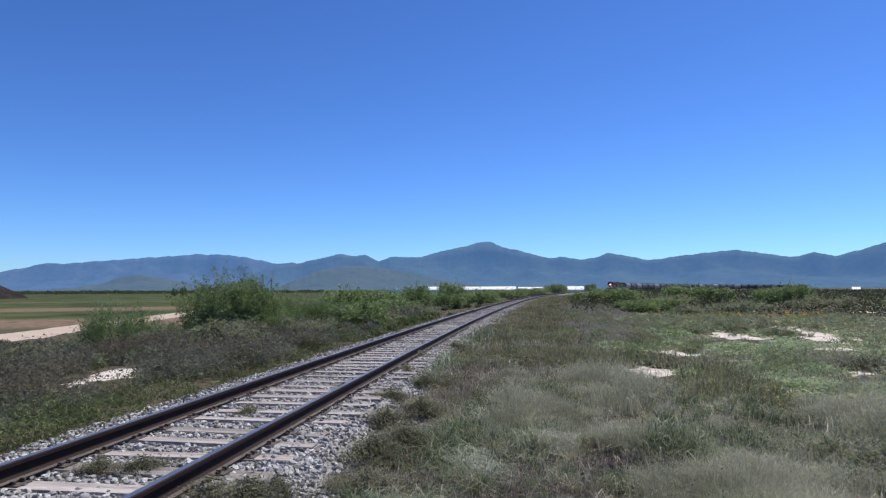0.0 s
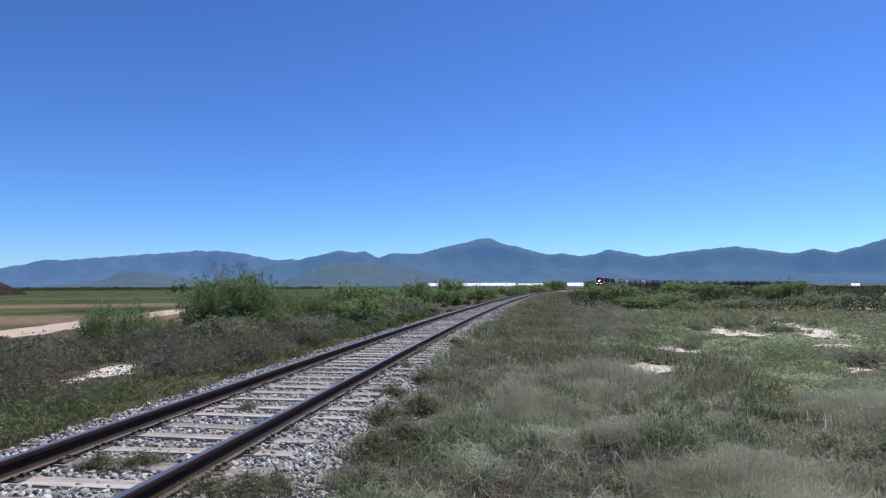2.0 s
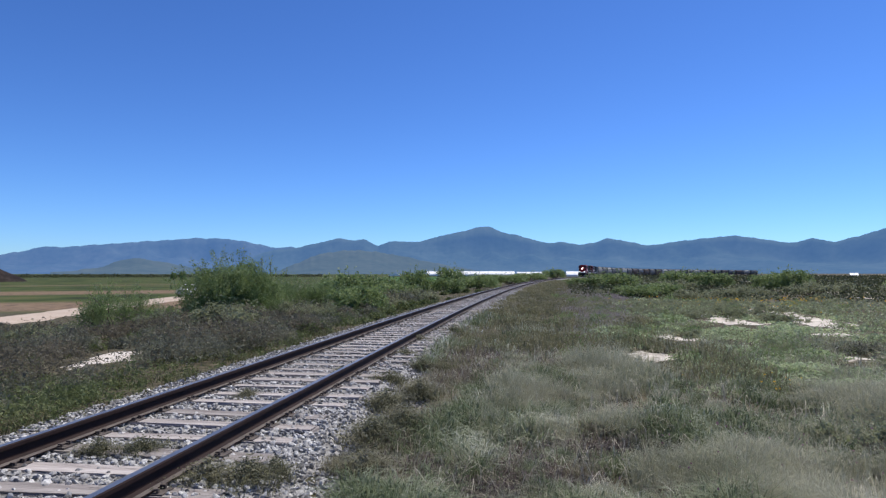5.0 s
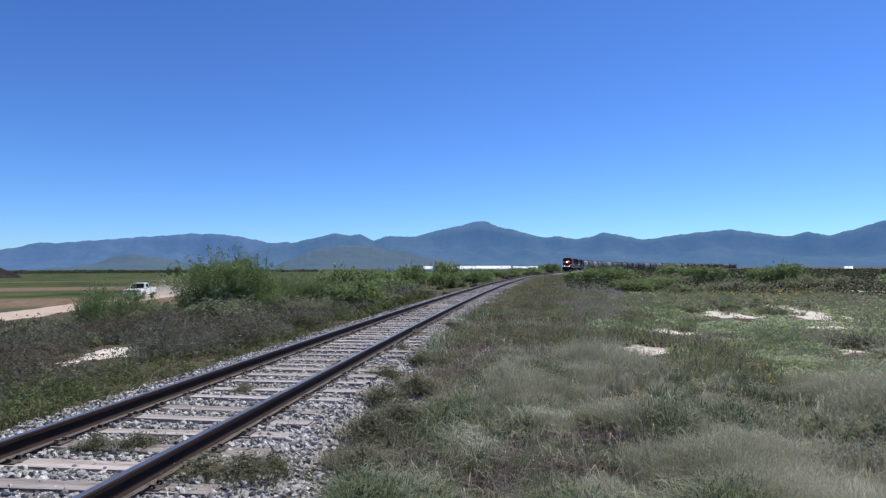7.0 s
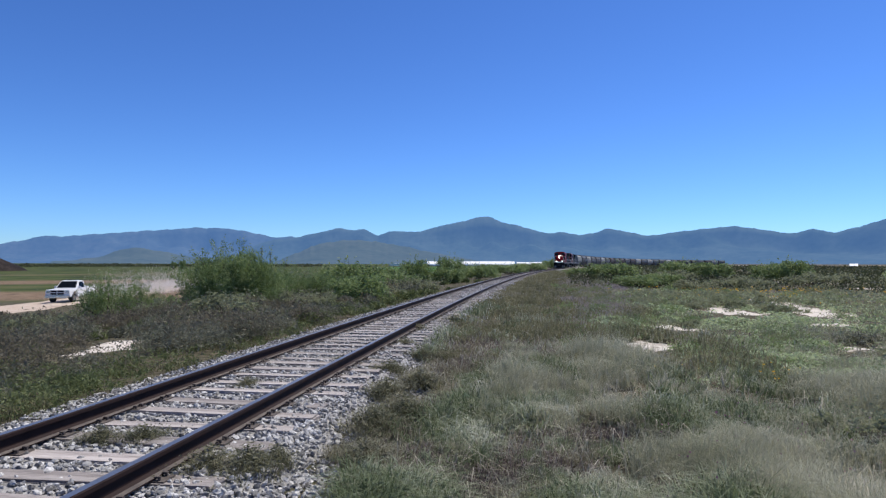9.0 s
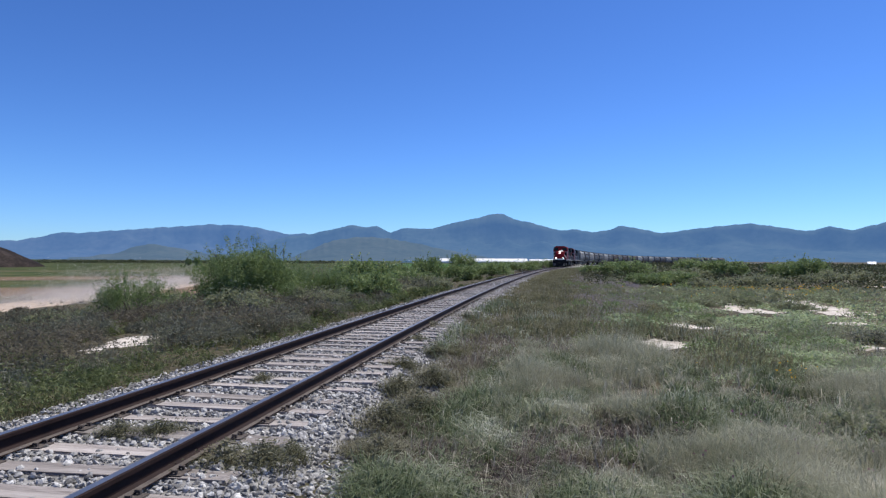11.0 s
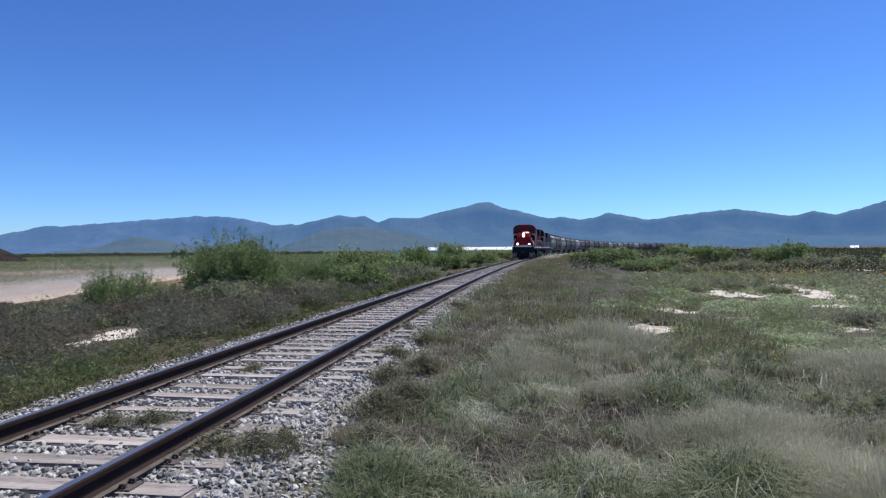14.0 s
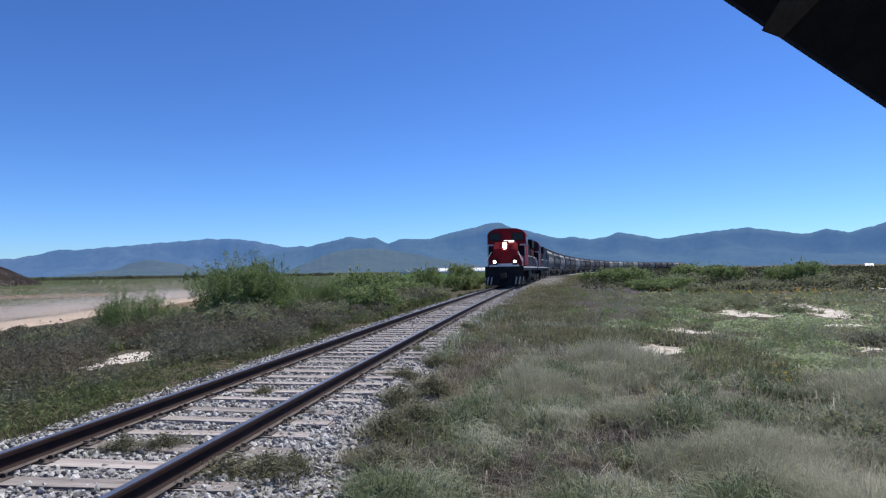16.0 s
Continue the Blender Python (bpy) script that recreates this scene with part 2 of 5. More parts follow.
def field_mask(x, y):
    """1 in the ploughed and sown strips beyond the dirt road."""
    e = x * FIELD.x + y * FIELD.y
    return np.clip((e - 66) / 4, 0, 1) * np.clip((-x - 22) / 6, 0, 1), e


def build_ground():
    az = np.radians(np.concatenate([np.arange(-180, -52, 4.0), np.arange(-52, 40, 0.42), np.arange(40, 180, 4.0)]))
    r = np.concatenate([[0.0], 1.2 * 1.035 ** np.arange(0, 242)])
    r = r[r < 4900]
    A, R = np.meshgrid(az, r)
    X, Y = R * np.sin(A), R * np.cos(A)
    Z = ground_z(X, Y)
    nr, na = X.shape
    i = np.arange(nr - 1)[:, None] * na
    j = np.arange(na)[None, :]
    j2 = (j + 1) % na
    f = np.stack([i + j, i + na + j, i + na + j2, i + j2], -1).reshape(-1, 4)
    me = mesh_np("ground", np.stack([X, Y, Z], -1).reshape(-1, 3), f, [], smooth=True)
    fm, e = field_mask(X, Y)
    e = e + 3.0 * waves(X, Y, 5, 3, 0.06)
    band = lambda a, b, soft: np.clip((e - a) / soft, 0, 1) * np.clip((b - e) / soft, 0, 1)
    bare = np.maximum.reduce([band(68, 94, 4), band(121, 152, 5), 0.5 * band(205, 232, 8)])
    lush = np.clip((Y - 200) / 30, 0, 1) * np.clip((620 - Y) / 60, 0, 1) * np.clip((-8 - lateral(X, Y)) / 10, 0, 1) * np.clip((-3 - np.abs(np.degrees(A) + 7) + 9) / 1.5, 0, 1) * 0.9
    col = np.stack([sand_mask(X, Y), fm, np.maximum(bare * fm, 0), lush], -1)
    at = me.attributes.new("cover", "FLOAT_COLOR", "POINT")
    at.data.foreach_set("color", col.reshape(-1).astype(np.float32))
    m = bpy.data.materials.new("ground_soil")
    m.use_nodes = True
    n, l = m.node_tree.nodes, m.node_tree.links
    b = n["Principled BSDF"]
    b.inputs["Roughness"].default_value, b.inputs["Specular IOR Level"].default_value = 0.95, 0.1
    pos, att = n.new("ShaderNodeNewGeometry"), n.new("ShaderNodeAttribute")
    att.attribute_name = "cover"
    sep = n.new("ShaderNodeSeparateColor")
    l.new(att.outputs["Color"], sep.inputs[0])

    def noisy(scale, detail=6):
        t = n.new("ShaderNodeTexNoise")
        t.inputs["Scale"].default_value, t.inputs["Detail"].default_value = scale, detail
        l.new(pos.outputs["Position"], t.inputs["Vector"])
        return t.outputs["Fac"]

    def ramp(src, *stops):
        rp = n.new("ShaderNodeValToRGB")
        for k, (at_, c) in enumerate(stops):
            el = rp.color_ramp.elements[k] if k < 2 else rp.color_ramp.elements.new(at_)
            el.position, el.color = at_, (*c, 1)
        l.new(src, rp.inputs[0])
        return rp.outputs[0]

    def blend(fac, a_, b_):
        mx = n.new("ShaderNodeMix")
        mx.data_type = "RGBA"
        l.new(fac, mx.inputs[0])
        l.new(a_, mx.inputs[6])
        l.new(b_, mx.inputs[7])
        return mx.outputs[2]

    small, big = noisy(6.0), noisy(0.12)
    scrub = ramp(small, (0.3, (0.035, 0.034, 0.02)), (0.5, (0.068, 0.062, 0.038)), (0.68, (0.125, 0.105, 0.075)))
    dry = ramp(small, (0.3, (0.05, 0.043, 0.032)), (0.5, (0.09, 0.08, 0.056)), (0.7, (0.15, 0.125, 0.095)))
    base = blend(ramp(big, (0.42, (0, 0, 0)), (0.58, (1, 1, 1))), scrub, dry)
    sand = ramp(noisy(3.0), (0.3, (0.40, 0.35, 0.30)), (0.5, (0.54, 0.49, 0.435)), (0.7, (0.65, 0.61, 0.55)))
    grass = ramp(noisy(0.09, 8), (0.36, (0.024, 0.032, 0.012)), (0.5, (0.05, 0.07, 0.02)), (0.64, (0.085, 0.085, 0.036)))
    soil = ramp(noisy(1.2), (0.3, (0.10, 0.07, 0.048)), (0.65, (0.21, 0.15, 0.10)))
    green = ramp(noisy(0.2), (0.3, (0.03, 0.085, 0.018)), (0.6, (0.048, 0.125, 0.026)))
    c = blend(sep.outputs[1], base, blend(sep.outputs[2], grass, soil))
    c = blend(att.outputs["Alpha"], c, green)
    grit = n.new("ShaderNodeMath")
    grit.operation = "MULTIPLY_ADD"
    grit.inputs[1].default_value, grit.inputs[2].default_value = 2.6, -1.28
    l.new(noisy(2.2, 9), grit.inputs[0])
    edge = n.new("ShaderNodeMath")
    l.new(sep.outputs[0], edge.inputs[0])
    l.new(grit.outputs[0], edge.inputs[1])
    within = n.new("ShaderNodeMath")
    within.operation, within.use_clamp = "MULTIPLY", True
    within.inputs[1].default_value = 6.0
    l.new(sep.outputs[0], within.inputs[0])
    open_sand = n.new("ShaderNodeMath")
    open_sand.operation = "MULTIPLY"
    l.new(ramp(edge.outputs[0], (0.42, (0, 0, 0)), (0.58, (1, 1, 1))), open_sand.inputs[0])
    l.new(within.outputs[0], open_sand.inputs[1])
    c = blend(open_sand.outputs[0], c, sand)
    l.new(c, b.inputs["Base Color"])
    bp = n.new("ShaderNodeBump")
    bp.inputs["Strength"].default_value, bp.inputs["Distance"].default_value = 0.7, 0.05
    l.new(small, bp.inputs["Height"])
    l.new(bp.outputs[0], b.inputs["Normal"])
    me.materials.append(m)
    return tagged(new("ground", me), "scrubby plain with dry soil, bare sand patches and sown fields", "ground", kind="structure")


build_ground()


# ---- dirt road ----
def build_road():
    m = surface("road_dust", [(0.30, 0.23, 0.18), (0.42, 0.34, 0.27), (0.48, 0.40, 0.33)], 0.5, 6, 0.95, 0, 0.4, 0.03)
    t = np.linspace(-4, 14, 120)
    cx, cy = -47 + (t - 6.3) * 2.24, 78 - (t - 6.3) * 9.14
    rows = []
    for off, dz in ((-3.4, -0.05), (-2.2, 0.05), (-1.0, 0.02), (0, 0.06), (0.9, 0.02), (1.7, 0.05), (2.5, -0.05)):
        x, y = cx + off * 0.97 + 0.25 * np.sin(t * 2), cy + off * 0.24
        rows.append(np.stack([x, y, ground_z(x, y) + dz], -1))
    v = np.concatenate(rows)
    k = len(t)
    f = [(a * k + i, a * k + i + 1, (a + 1) * k + i + 1, (a + 1) * k + i) for a in range(6) for i in range(k - 1)]
    tagged(new("dirt_road", mesh_np("dirt_road", v, f, m, True)), "pale dusty dirt road with wheel ruts", "dirt road", kind="structure")


build_road()


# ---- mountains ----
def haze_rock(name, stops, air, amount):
    """Far slopes of rock and scrub; kilometres of haze put in as blue emission."""
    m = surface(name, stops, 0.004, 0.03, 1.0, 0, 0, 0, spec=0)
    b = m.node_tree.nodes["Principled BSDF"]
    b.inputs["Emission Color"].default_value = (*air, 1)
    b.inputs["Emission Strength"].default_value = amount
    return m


def ridge(name, label, summits, near, far, material, seed, rugged):
    """A range between two distances; summits and saddles as bearing and elevation in degrees."""
    s = np.array(summits)
    az = np.arange(s[0, 0], s[-1, 0], 0.12)
    el = np.interp(az, s[:, 0], s[:, 1])
    ker = np.hanning(7)
    el = np.convolve(np.pad(el, 3, mode="edge"), ker / ker.sum(), "valid")
    el = el + 0.065 * waves(az, az * 0, seed, 5, 3.8)
    rows = 22
    u = np.linspace(0, 1, rows)[:, None]
    r = far + (near - far) * u
    A = np.radians(az)[None, :]
    X, Y = r * np.sin(A), r * np.cos(A)
    fall = (1 - u) ** 1.25
    gully = waves(A * far / 120 + 0.6 * waves(X, Y, seed + 1, 2, 0.003), u * 5, seed + 2, 4, 1.0)
    Z = -2.2 + far * np.tan(np.radians(el))[None, :] * fall * (1 - 0.45 * rugged * (1 - gully) * np.clip(u * 5, 0, 1) * (1 - 0.6 * u))
    Z[-1] = -8
    back = np.stack([X[0] * 1.05, Y[0] * 1.05, Z[0] * 0 - 8], -1)
    v = np.concatenate([back, np.stack([X, Y, Z], -1).reshape(-1, 3)])
    k = len(az)
    i = np.arange(rows)[:, None] * k
    j = np.arange(k - 1)[None, :]
    f = np.stack([i + j, i + k + j, i + k + j + 1, i + j + 1], -1).reshape(-1, 4)
    return tagged(new(name, mesh_np(name, v, f, material, True)), label, "mountains", kind="structure")


# the slopes themselves glow blue, in place of lit air before them
FAR_HAZE_ROCK = haze_rock("far_haze_rock", [(0.02, 0.032, 0.028), (0.036, 0.050, 0.040), (0.052, 0.066, 0.054)], (0.082, 0.195, 0.45), 0.52)
MID_HAZE_ROCK = haze_rock("mid_haze_rock", [(0.028, 0.034, 0.025), (0.045, 0.052, 0.036), (0.065, 0.068, 0.05)], (0.085, 0.18, 0.36), 0.46)
LEFT_HAZE_ROCK = haze_rock("distant_haze_rock", [(0.02, 0.03, 0.035), (0.035, 0.045, 0.045), (0.055, 0.062, 0.06)], (0.085, 0.20, 0.47), 0.56)
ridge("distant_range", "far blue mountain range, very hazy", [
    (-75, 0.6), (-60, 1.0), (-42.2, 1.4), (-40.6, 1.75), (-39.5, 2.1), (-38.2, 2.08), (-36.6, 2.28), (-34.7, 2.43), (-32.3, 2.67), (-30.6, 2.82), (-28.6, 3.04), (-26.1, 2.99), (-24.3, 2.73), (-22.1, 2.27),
    (-20.8, 2.38), (-19.4, 2.2), (-17, 1.4), (-15, 0.4)], 4000, 4750, LEFT_HAZE_ROCK, 7, 0.95)
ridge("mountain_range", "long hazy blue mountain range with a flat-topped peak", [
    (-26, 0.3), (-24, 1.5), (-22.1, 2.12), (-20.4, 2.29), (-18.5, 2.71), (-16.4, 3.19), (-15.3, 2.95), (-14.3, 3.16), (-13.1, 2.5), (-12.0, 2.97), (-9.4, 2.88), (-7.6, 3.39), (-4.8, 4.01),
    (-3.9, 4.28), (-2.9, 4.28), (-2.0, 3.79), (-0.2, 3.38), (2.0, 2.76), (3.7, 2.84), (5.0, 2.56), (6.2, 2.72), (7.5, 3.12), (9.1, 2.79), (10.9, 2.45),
    (13.2, 2.78), (17.6, 3.17), (19.7, 2.83), (21.7, 2.45), (23.2, 2.81), (24.5, 2.43), (26.2, 2.88), (27.8, 3.41), (33, 4.2), (45, 3.0), (70, 1.2)], 3300, 3950, FAR_HAZE_ROCK, 7, 0.95)
ridge("green_hill", "low rounded grey-green hill before the mountains", [(-22, 0.2), (-20.2, 0.95), (-18.5, 1.71), (-16.5, 2.08), (-14.5, 2.14), (-11.5, 1.75), (-8.4, 1.09), (-4.8, 0.43), (-2.0, -0.05)], 2300, 3000, MID_HAZE_ROCK, 17, 0.45)
ridge("blue_foothill", "small hazy foothill below the mountain range", [(-39, 0.1), (-35.9, 0.48), (-34.3, 1.08), (-33.1, 1.32), (-31.0, 0.97), (-29.2, 0.65), (-26, 0.2)], 2900, 3250, MID_HAZE_ROCK, 27, 0.6)


# ---- railway track ----
def sweep(name, outline, s, material, parent=None, offset=0.0, index=None, label=""):
    """An outline of (across, up) carried along the track."""
    x, y, h = on_track(s)
    k = len(outline)
    ux, uy = np.cos(h), -np.sin(h)
    v = np.stack([np.stack([x + (a + offset) * ux, y + (a + offset) * uy, np.full_like(x, z)], -1) for a, z in outline], 1).reshape(-1, 3)
    n = len(s)
    f = [(i * k + j, i * k + (j + 1) % k, (i + 1) * k + (j + 1) % k, (i + 1) * k + j) for i in range(n - 1) for j in range(k)]
    idx = None if index is None else [index[j] for i in range(n - 1) for j in range(k)]
    return part(name, mesh_np(name, v, f, material, False, idx), None, parent, label)


RAIL_S = np.concatenate([np.arange(-12, 60, 1.0), np.arange(60, 400, 4.0), np.arange(400, 860, 10.0)])
track = thing("railway_track", "single straight-laid railway track with weathered wooden ties, curving away", "railway track")
RAIL = [(-0.07, 0.012), (-0.07, 0.022), (-0.036, 0.032), (-0.011, 0.05), (-0.009, 0.12), (-0.036, 0.132), (-0.036, 0.160), (-0.028, 0.17), (0.028, 0.17), (0.036, 0.160), (0.036, 0.132), (0.009, 0.12), (0.011, 0.05), (0.036, 0.032), (0.07, 0.022), (0.07, 0.012)]
for side in (-0.754, 0.754):
    sweep("rail", RAIL, RAIL_S, [M["rail_steel"], M["rail_top"], M["flange"]], track, side, [0, 2] + [0] * 5 + [1] + [0] * 5 + [2] + [0] * 2, "dark rusty steel rail with a worn top")
BED = [(-2.0, -0.34), (-1.62, -0.12), (-1.3, -0.045), (-0.7, -0.026), (0, -0.03), (0.7, -0.026), (1.0, -0.02), (1.4, -0.05), (1.75, -0.22), (2.0, -0.4)]
sweep("ballast_bed", BED, RAIL_S, M["ballast"], track, 0, None, "pale grey crushed-stone ballast")


def tie_mesh(seed):
    rng = random.Random(seed)
    bm = bmesh.new()
    box(bm, -1.3, 1.3, -0.11, 0.11, -0.17, 0.0, bevel=0.012)
    for v in bm.verts:
        v.co.x += rng.uniform(-0.03, 0.03) * (abs(v.co.x) > 1)
        v.co.y += rng.uniform(-0.012, 0.012)
        v.co.z += rng.uniform(-0.008, 0.004)
    me = bpy.data.meshes.new("tie")
    bm.to_mesh(me)
    bm.free()
    me.materials.append(M["tie_wood"])
    return me


def plate_mesh():
    bm = bmesh.new()
    box(bm, -0.15, 0.15, -0.08, 0.08, 0.001, 0.011)
    for x in (-0.1, 0.1):
        for y in (-0.05, 0.05):
            box(bm, x - 0.009, x + 0.009, y - 0.009, y + 0.009, 0.008, 0.034)
            box(bm, x - 0.022 * (x > 0) - 0.01, x + 0.022 * (x < 0) + 0.01, y - 0.013, y + 0.013, 0.030, 0.042)
    me = bpy.data.meshes.new("tie_plate")
    bm.to_mesh(me)
    bm.free()
    me.materials.append(M["plate"])
    return me


TIE_S = []


def build_ties():
    rng = random.Random(5)
    kinds = [tie_mesh(i) for i in range(8)]
    pl = plate_mesh()
    stations = [3.80, 4.29, 4.755, 5.25, 5.77, 6.30, 6.80, 7.40, 7.92, 8.50, 9.01]
    while stations[0] > -14:
        stations.insert(0, stations[0] - rng.uniform(0.47, 0.55))
    while stations[-1] < 420:
        stations.append(stations[-1] + rng.uniform(0.50, 0.57))
    count = 0
    far_v, far_f = [], []
    for s in stations:
        x, y, h = (float(a) for a in on_track(s))
        skew, dx = rng.uniform(-2.0, 2.0), rng.uniform(-0.06, 0.06)
        m = pose(x + dx, y, rng.uniform(-0.012, 0.006), 0, 0, -math.degrees(h) + skew)
        if count < 300:
            ob = part("tie", kinds[rng.randrange(8)], None, track)
            ob.matrix_basis = m
            if s < 26:
                for side in (-0.754, 0.754):
                    p = part("tie_plate", pl, None, ob)
                    p.matrix_basis = pose(side - dx, 0, 0)
        else:
            b = len(far_v)
            far_v += [m @ Vector((sx * 1.3, sy * 0.11, sz)) for sz in (-0.15, 0.0) for sx, sy in ((-1, -1), (1, -1), (1, 1), (-1, 1))]
            far_f += [(b + 4, b + 5, b + 6, b + 7)] + [(b + k, b + (k + 1) % 4, b + 4 + (k + 1) % 4, b + 4 + k) for k in range(4)]
        TIE_S.append(s)
        count += 1
    ob = part("far_ties", mesh_np("far_ties", [tuple(v) for v in far_v], far_f, M["tie_wood"]), None, track)
    ob["kind"] = "stuff"


build_ties()


# ---- train ----
M["red"] = surface("loco_red_paint", [(0.21, 0.008, 0.014), (0.29, 0.011, 0.018)], 1.5, 30, 0.5, 0, 0.05, 0.003, spec=0.15)
M["dark_red"] = surface("loco_dull_red_paint", [(0.10, 0.014, 0.014), (0.16, 0.02, 0.02)], 1.5, 30, 0.5, 0, 0.05, 0.003)
M["black"] = surface("loco_black_paint", [(0.010, 0.010, 0.011), (0.024, 0.022, 0.022)], 1.2, 25, 0.65, 0, 0.1, 0.004, spec=0.12)
M["iron"] = surface("dusty_running_gear", [(0.02, 0.018, 0.016), (0.06, 0.05, 0.042)], 2, 25, 0.8, 0.1, 0.2, 0.01)
M["white"] = surface("white_paint", [(0.62, 0.62, 0.62), (0.78, 0.78, 0.77)], 3, 40, 0.5, 0, 0.05, 0.002)
M["glass"] = surface("dark_cab_glass", [(0.012, 0.015, 0.018), (0.016, 0.02, 0.023)], 2, 20, 0.22, 0, 0, 0, spec=0.25)
M["hopper_pale"] = surface("pale_grey_hopper_paint", [(0.27, 0.268, 0.25), (0.37, 0.365, 0.345)], 0.6, 9, 0.6, 0, 0.05, 0.01)
M["hopper_mid"] = surface("dull_grey_hopper_paint", [(0.11, 0.11, 0.11), (0.18, 0.18, 0.175)], 0.6, 9, 0.6, 0, 0.05, 0.01)
M["hopper_brown"] = surface("brown_hopper_paint", [(0.075, 0.06, 0.055), (0.13, 0.105, 0.095)], 0.6, 9, 0.7, 0, 0.05, 0.01)
M["board"] = lamp_glow("board_glow", (1.0, 0.95, 0.9), 0.9)
M["headlight"] = lamp_glow("headlight_glow", (1.0, 0.92, 0.80), 6)


def bogie(parent, y, axles=3, span=1.7):
    ob = part("bogie", boxes((-1.2, -0.98, y - span - 0.5, y + span + 0.5, 0.45, 0.78), (0.98, 1.2, y - span - 0.5, y + span + 0.5, 0.45, 0.78), (-1.0, 1.0, y - 0.3, y + 0.3, 0.5, 0.85),
                             *[(sx * 1.1 - 0.14, sx * 1.1 + 0.14, y + d - 0.2, y + d + 0.2, 0.3, 0.65) for sx in (-1, 1) for d in np.linspace(-span, span, axles)], bevel=0.04), M["iron"], parent)
    for d in np.linspace(-span, span, axles):
        bm = bmesh.new()
        for sx in (-1, 1):
            disc_x(bm, sx * 0.70, sx * 0.83, y + d, 0.5, 0.5, 16)
            disc_x(bm, sx * 0.67, sx * 0.71, y + d, 0.5, 0.54, 16)
        disc_x(bm, -0.7, 0.7, y + d, 0.5, 0.09, 10)
        part("wheelset", bm, M["iron"], ob)
    return ob


def locomotive(label, paint, hood, lit):
    """A six-axle road engine; its front lies towards -y, the rail top is z = 0, the middle of its length is y = 0."""
    t = thing("locomotive", label, "locomotive", "train vehicles")
    L = 11.2
    part("frame", boxes((-1.5, 1.5, -L + 0.2, L - 0.2, 1.25, 1.62), (-0.9, 0.9, -L + 0.3, L - 0.3, 0.95, 1.3), bevel=0.03), M["black"], t)
    part("sill_stripe", boxes((-1.515, -1.502, -L + 0.4, L - 0.4, 1.5, 1.6), (1.502, 1.515, -L + 0.4, L - 0.4, 1.5, 1.6)), M["white"], t, "white stripe along the frame")
    part("fuel_tank", prism_y(bmesh.new(), [(-1.35, 1.25), (-1.4, 0.75), (-1.15, 0.3), (1.15, 0.3), (1.4, 0.75), (1.35, 1.25)], -2.6, 2.6), M["black"], t)
    # nose and cab
    bm = bmesh.new()
    prism_x(bm, [(-L + 0.95, 1.62), (-L + 0.85, 2.9), (-L + 1.25, 3.45), (-L + 2.5, 3.6), (-L + 2.5, 1.62)], -0.95, 0.95)
    bmesh.ops.bevel(bm, geom=bm.edges[:], offset=0.1, segments=2, affect="EDGES")
    nose = part("nose", bm, paint, t)
    part("nose_base", boxes((-1.32, 1.32, -L + 0.95, -L + 2.4, 1.62, 2.5), bevel=0.06), paint, nose)
    part("nose_stripe", boxes((-1.05, 1.05, -L + 0.825, -L + 0.85, 1.72, 1.84)), M["white"], nose)
    bm = bmesh.new()
    prism_y(bm, [(-1.56, 1.62), (-1.56, 4.25), (-1.28, 4.56), (-0.8, 4.72), (0.8, 4.72), (1.28, 4.56), (1.56, 4.25), (1.56, 1.62)], -L + 2.35, -L + 5.2)
    bmesh.ops.bevel(bm, geom=bm.edges[:], offset=0.05, segments=2, affect="EDGES")
    cab = part("cab", bm, paint, t)
    for x0, x1 in ((-1.36, -0.5), (0.5, 1.36)):
        w = part("windscreen", boxes((x0, x1, -L + 2.325, -L + 2.36, 3.74, 4.3), bevel=0.01), M["glass"], cab)
        part("window_frame", boxes((x0 - 0.04, x1 + 0.04, -L + 2.335, -L + 2.352, 3.70, 4.34)), M["black"], w)
    for sx in (-1, 1):
        part("side_window", boxes((sx * 1.562 - 0.012, sx * 1.562 + 0.012, -L + 3.0, -L + 4.7, 3.35, 4.05)), M["glass"], cab)
        part("side_panel", boxes((sx * 1.21 - 0.3, sx * 1.21 + 0.3, -L + 2.31, -L + 2.345, 2.5, 3.28), bevel=0.01), M["black"], cab, "black panel beside the nose")
        part("corner_stripe", boxes((sx * 1.5 - 0.035, sx * 1.5 + 0.035, -L + 2.3, -L + 2.34, 1.7, 3.4), (sx * 1.3 - 0.22, sx * 1.3 + 0.22, -L + 2.3, -L + 2.34, 3.3, 3.42)), M["white"], cab)
        bm = bmesh.new()
        tube(bm, [(sx * 1.45, -L + 0.35, 1.62), (sx * 1.45, -L + 0.35, 2.0), (sx * 1.05, -L + 0.8, 2.75)], 0.035, 0.035, 6)
        tube(bm, [(sx * 1.47, -L + 0.3, 0.5), (sx * 1.47, -L + 0.3, 2.35)], 0.022, 0.022, 6)
        part("front_handrail", bm, M["white"], t)
        bm = bmesh.new()
        tube(bm, [(sx * 1.48, -L + 5.3, 2.55), (sx * 1.48, L - 0.6, 2.55)], 0.02, 0.02, 5)
        for y in np.arange(-L + 5.3, L - 0.5, 1.9):
            tube(bm, [(sx * 1.48, y, 1.6), (sx * 1.48, y, 2.55)], 0.018, 0.018, 5)
        part("side_handrail", bm, M["white"], t)
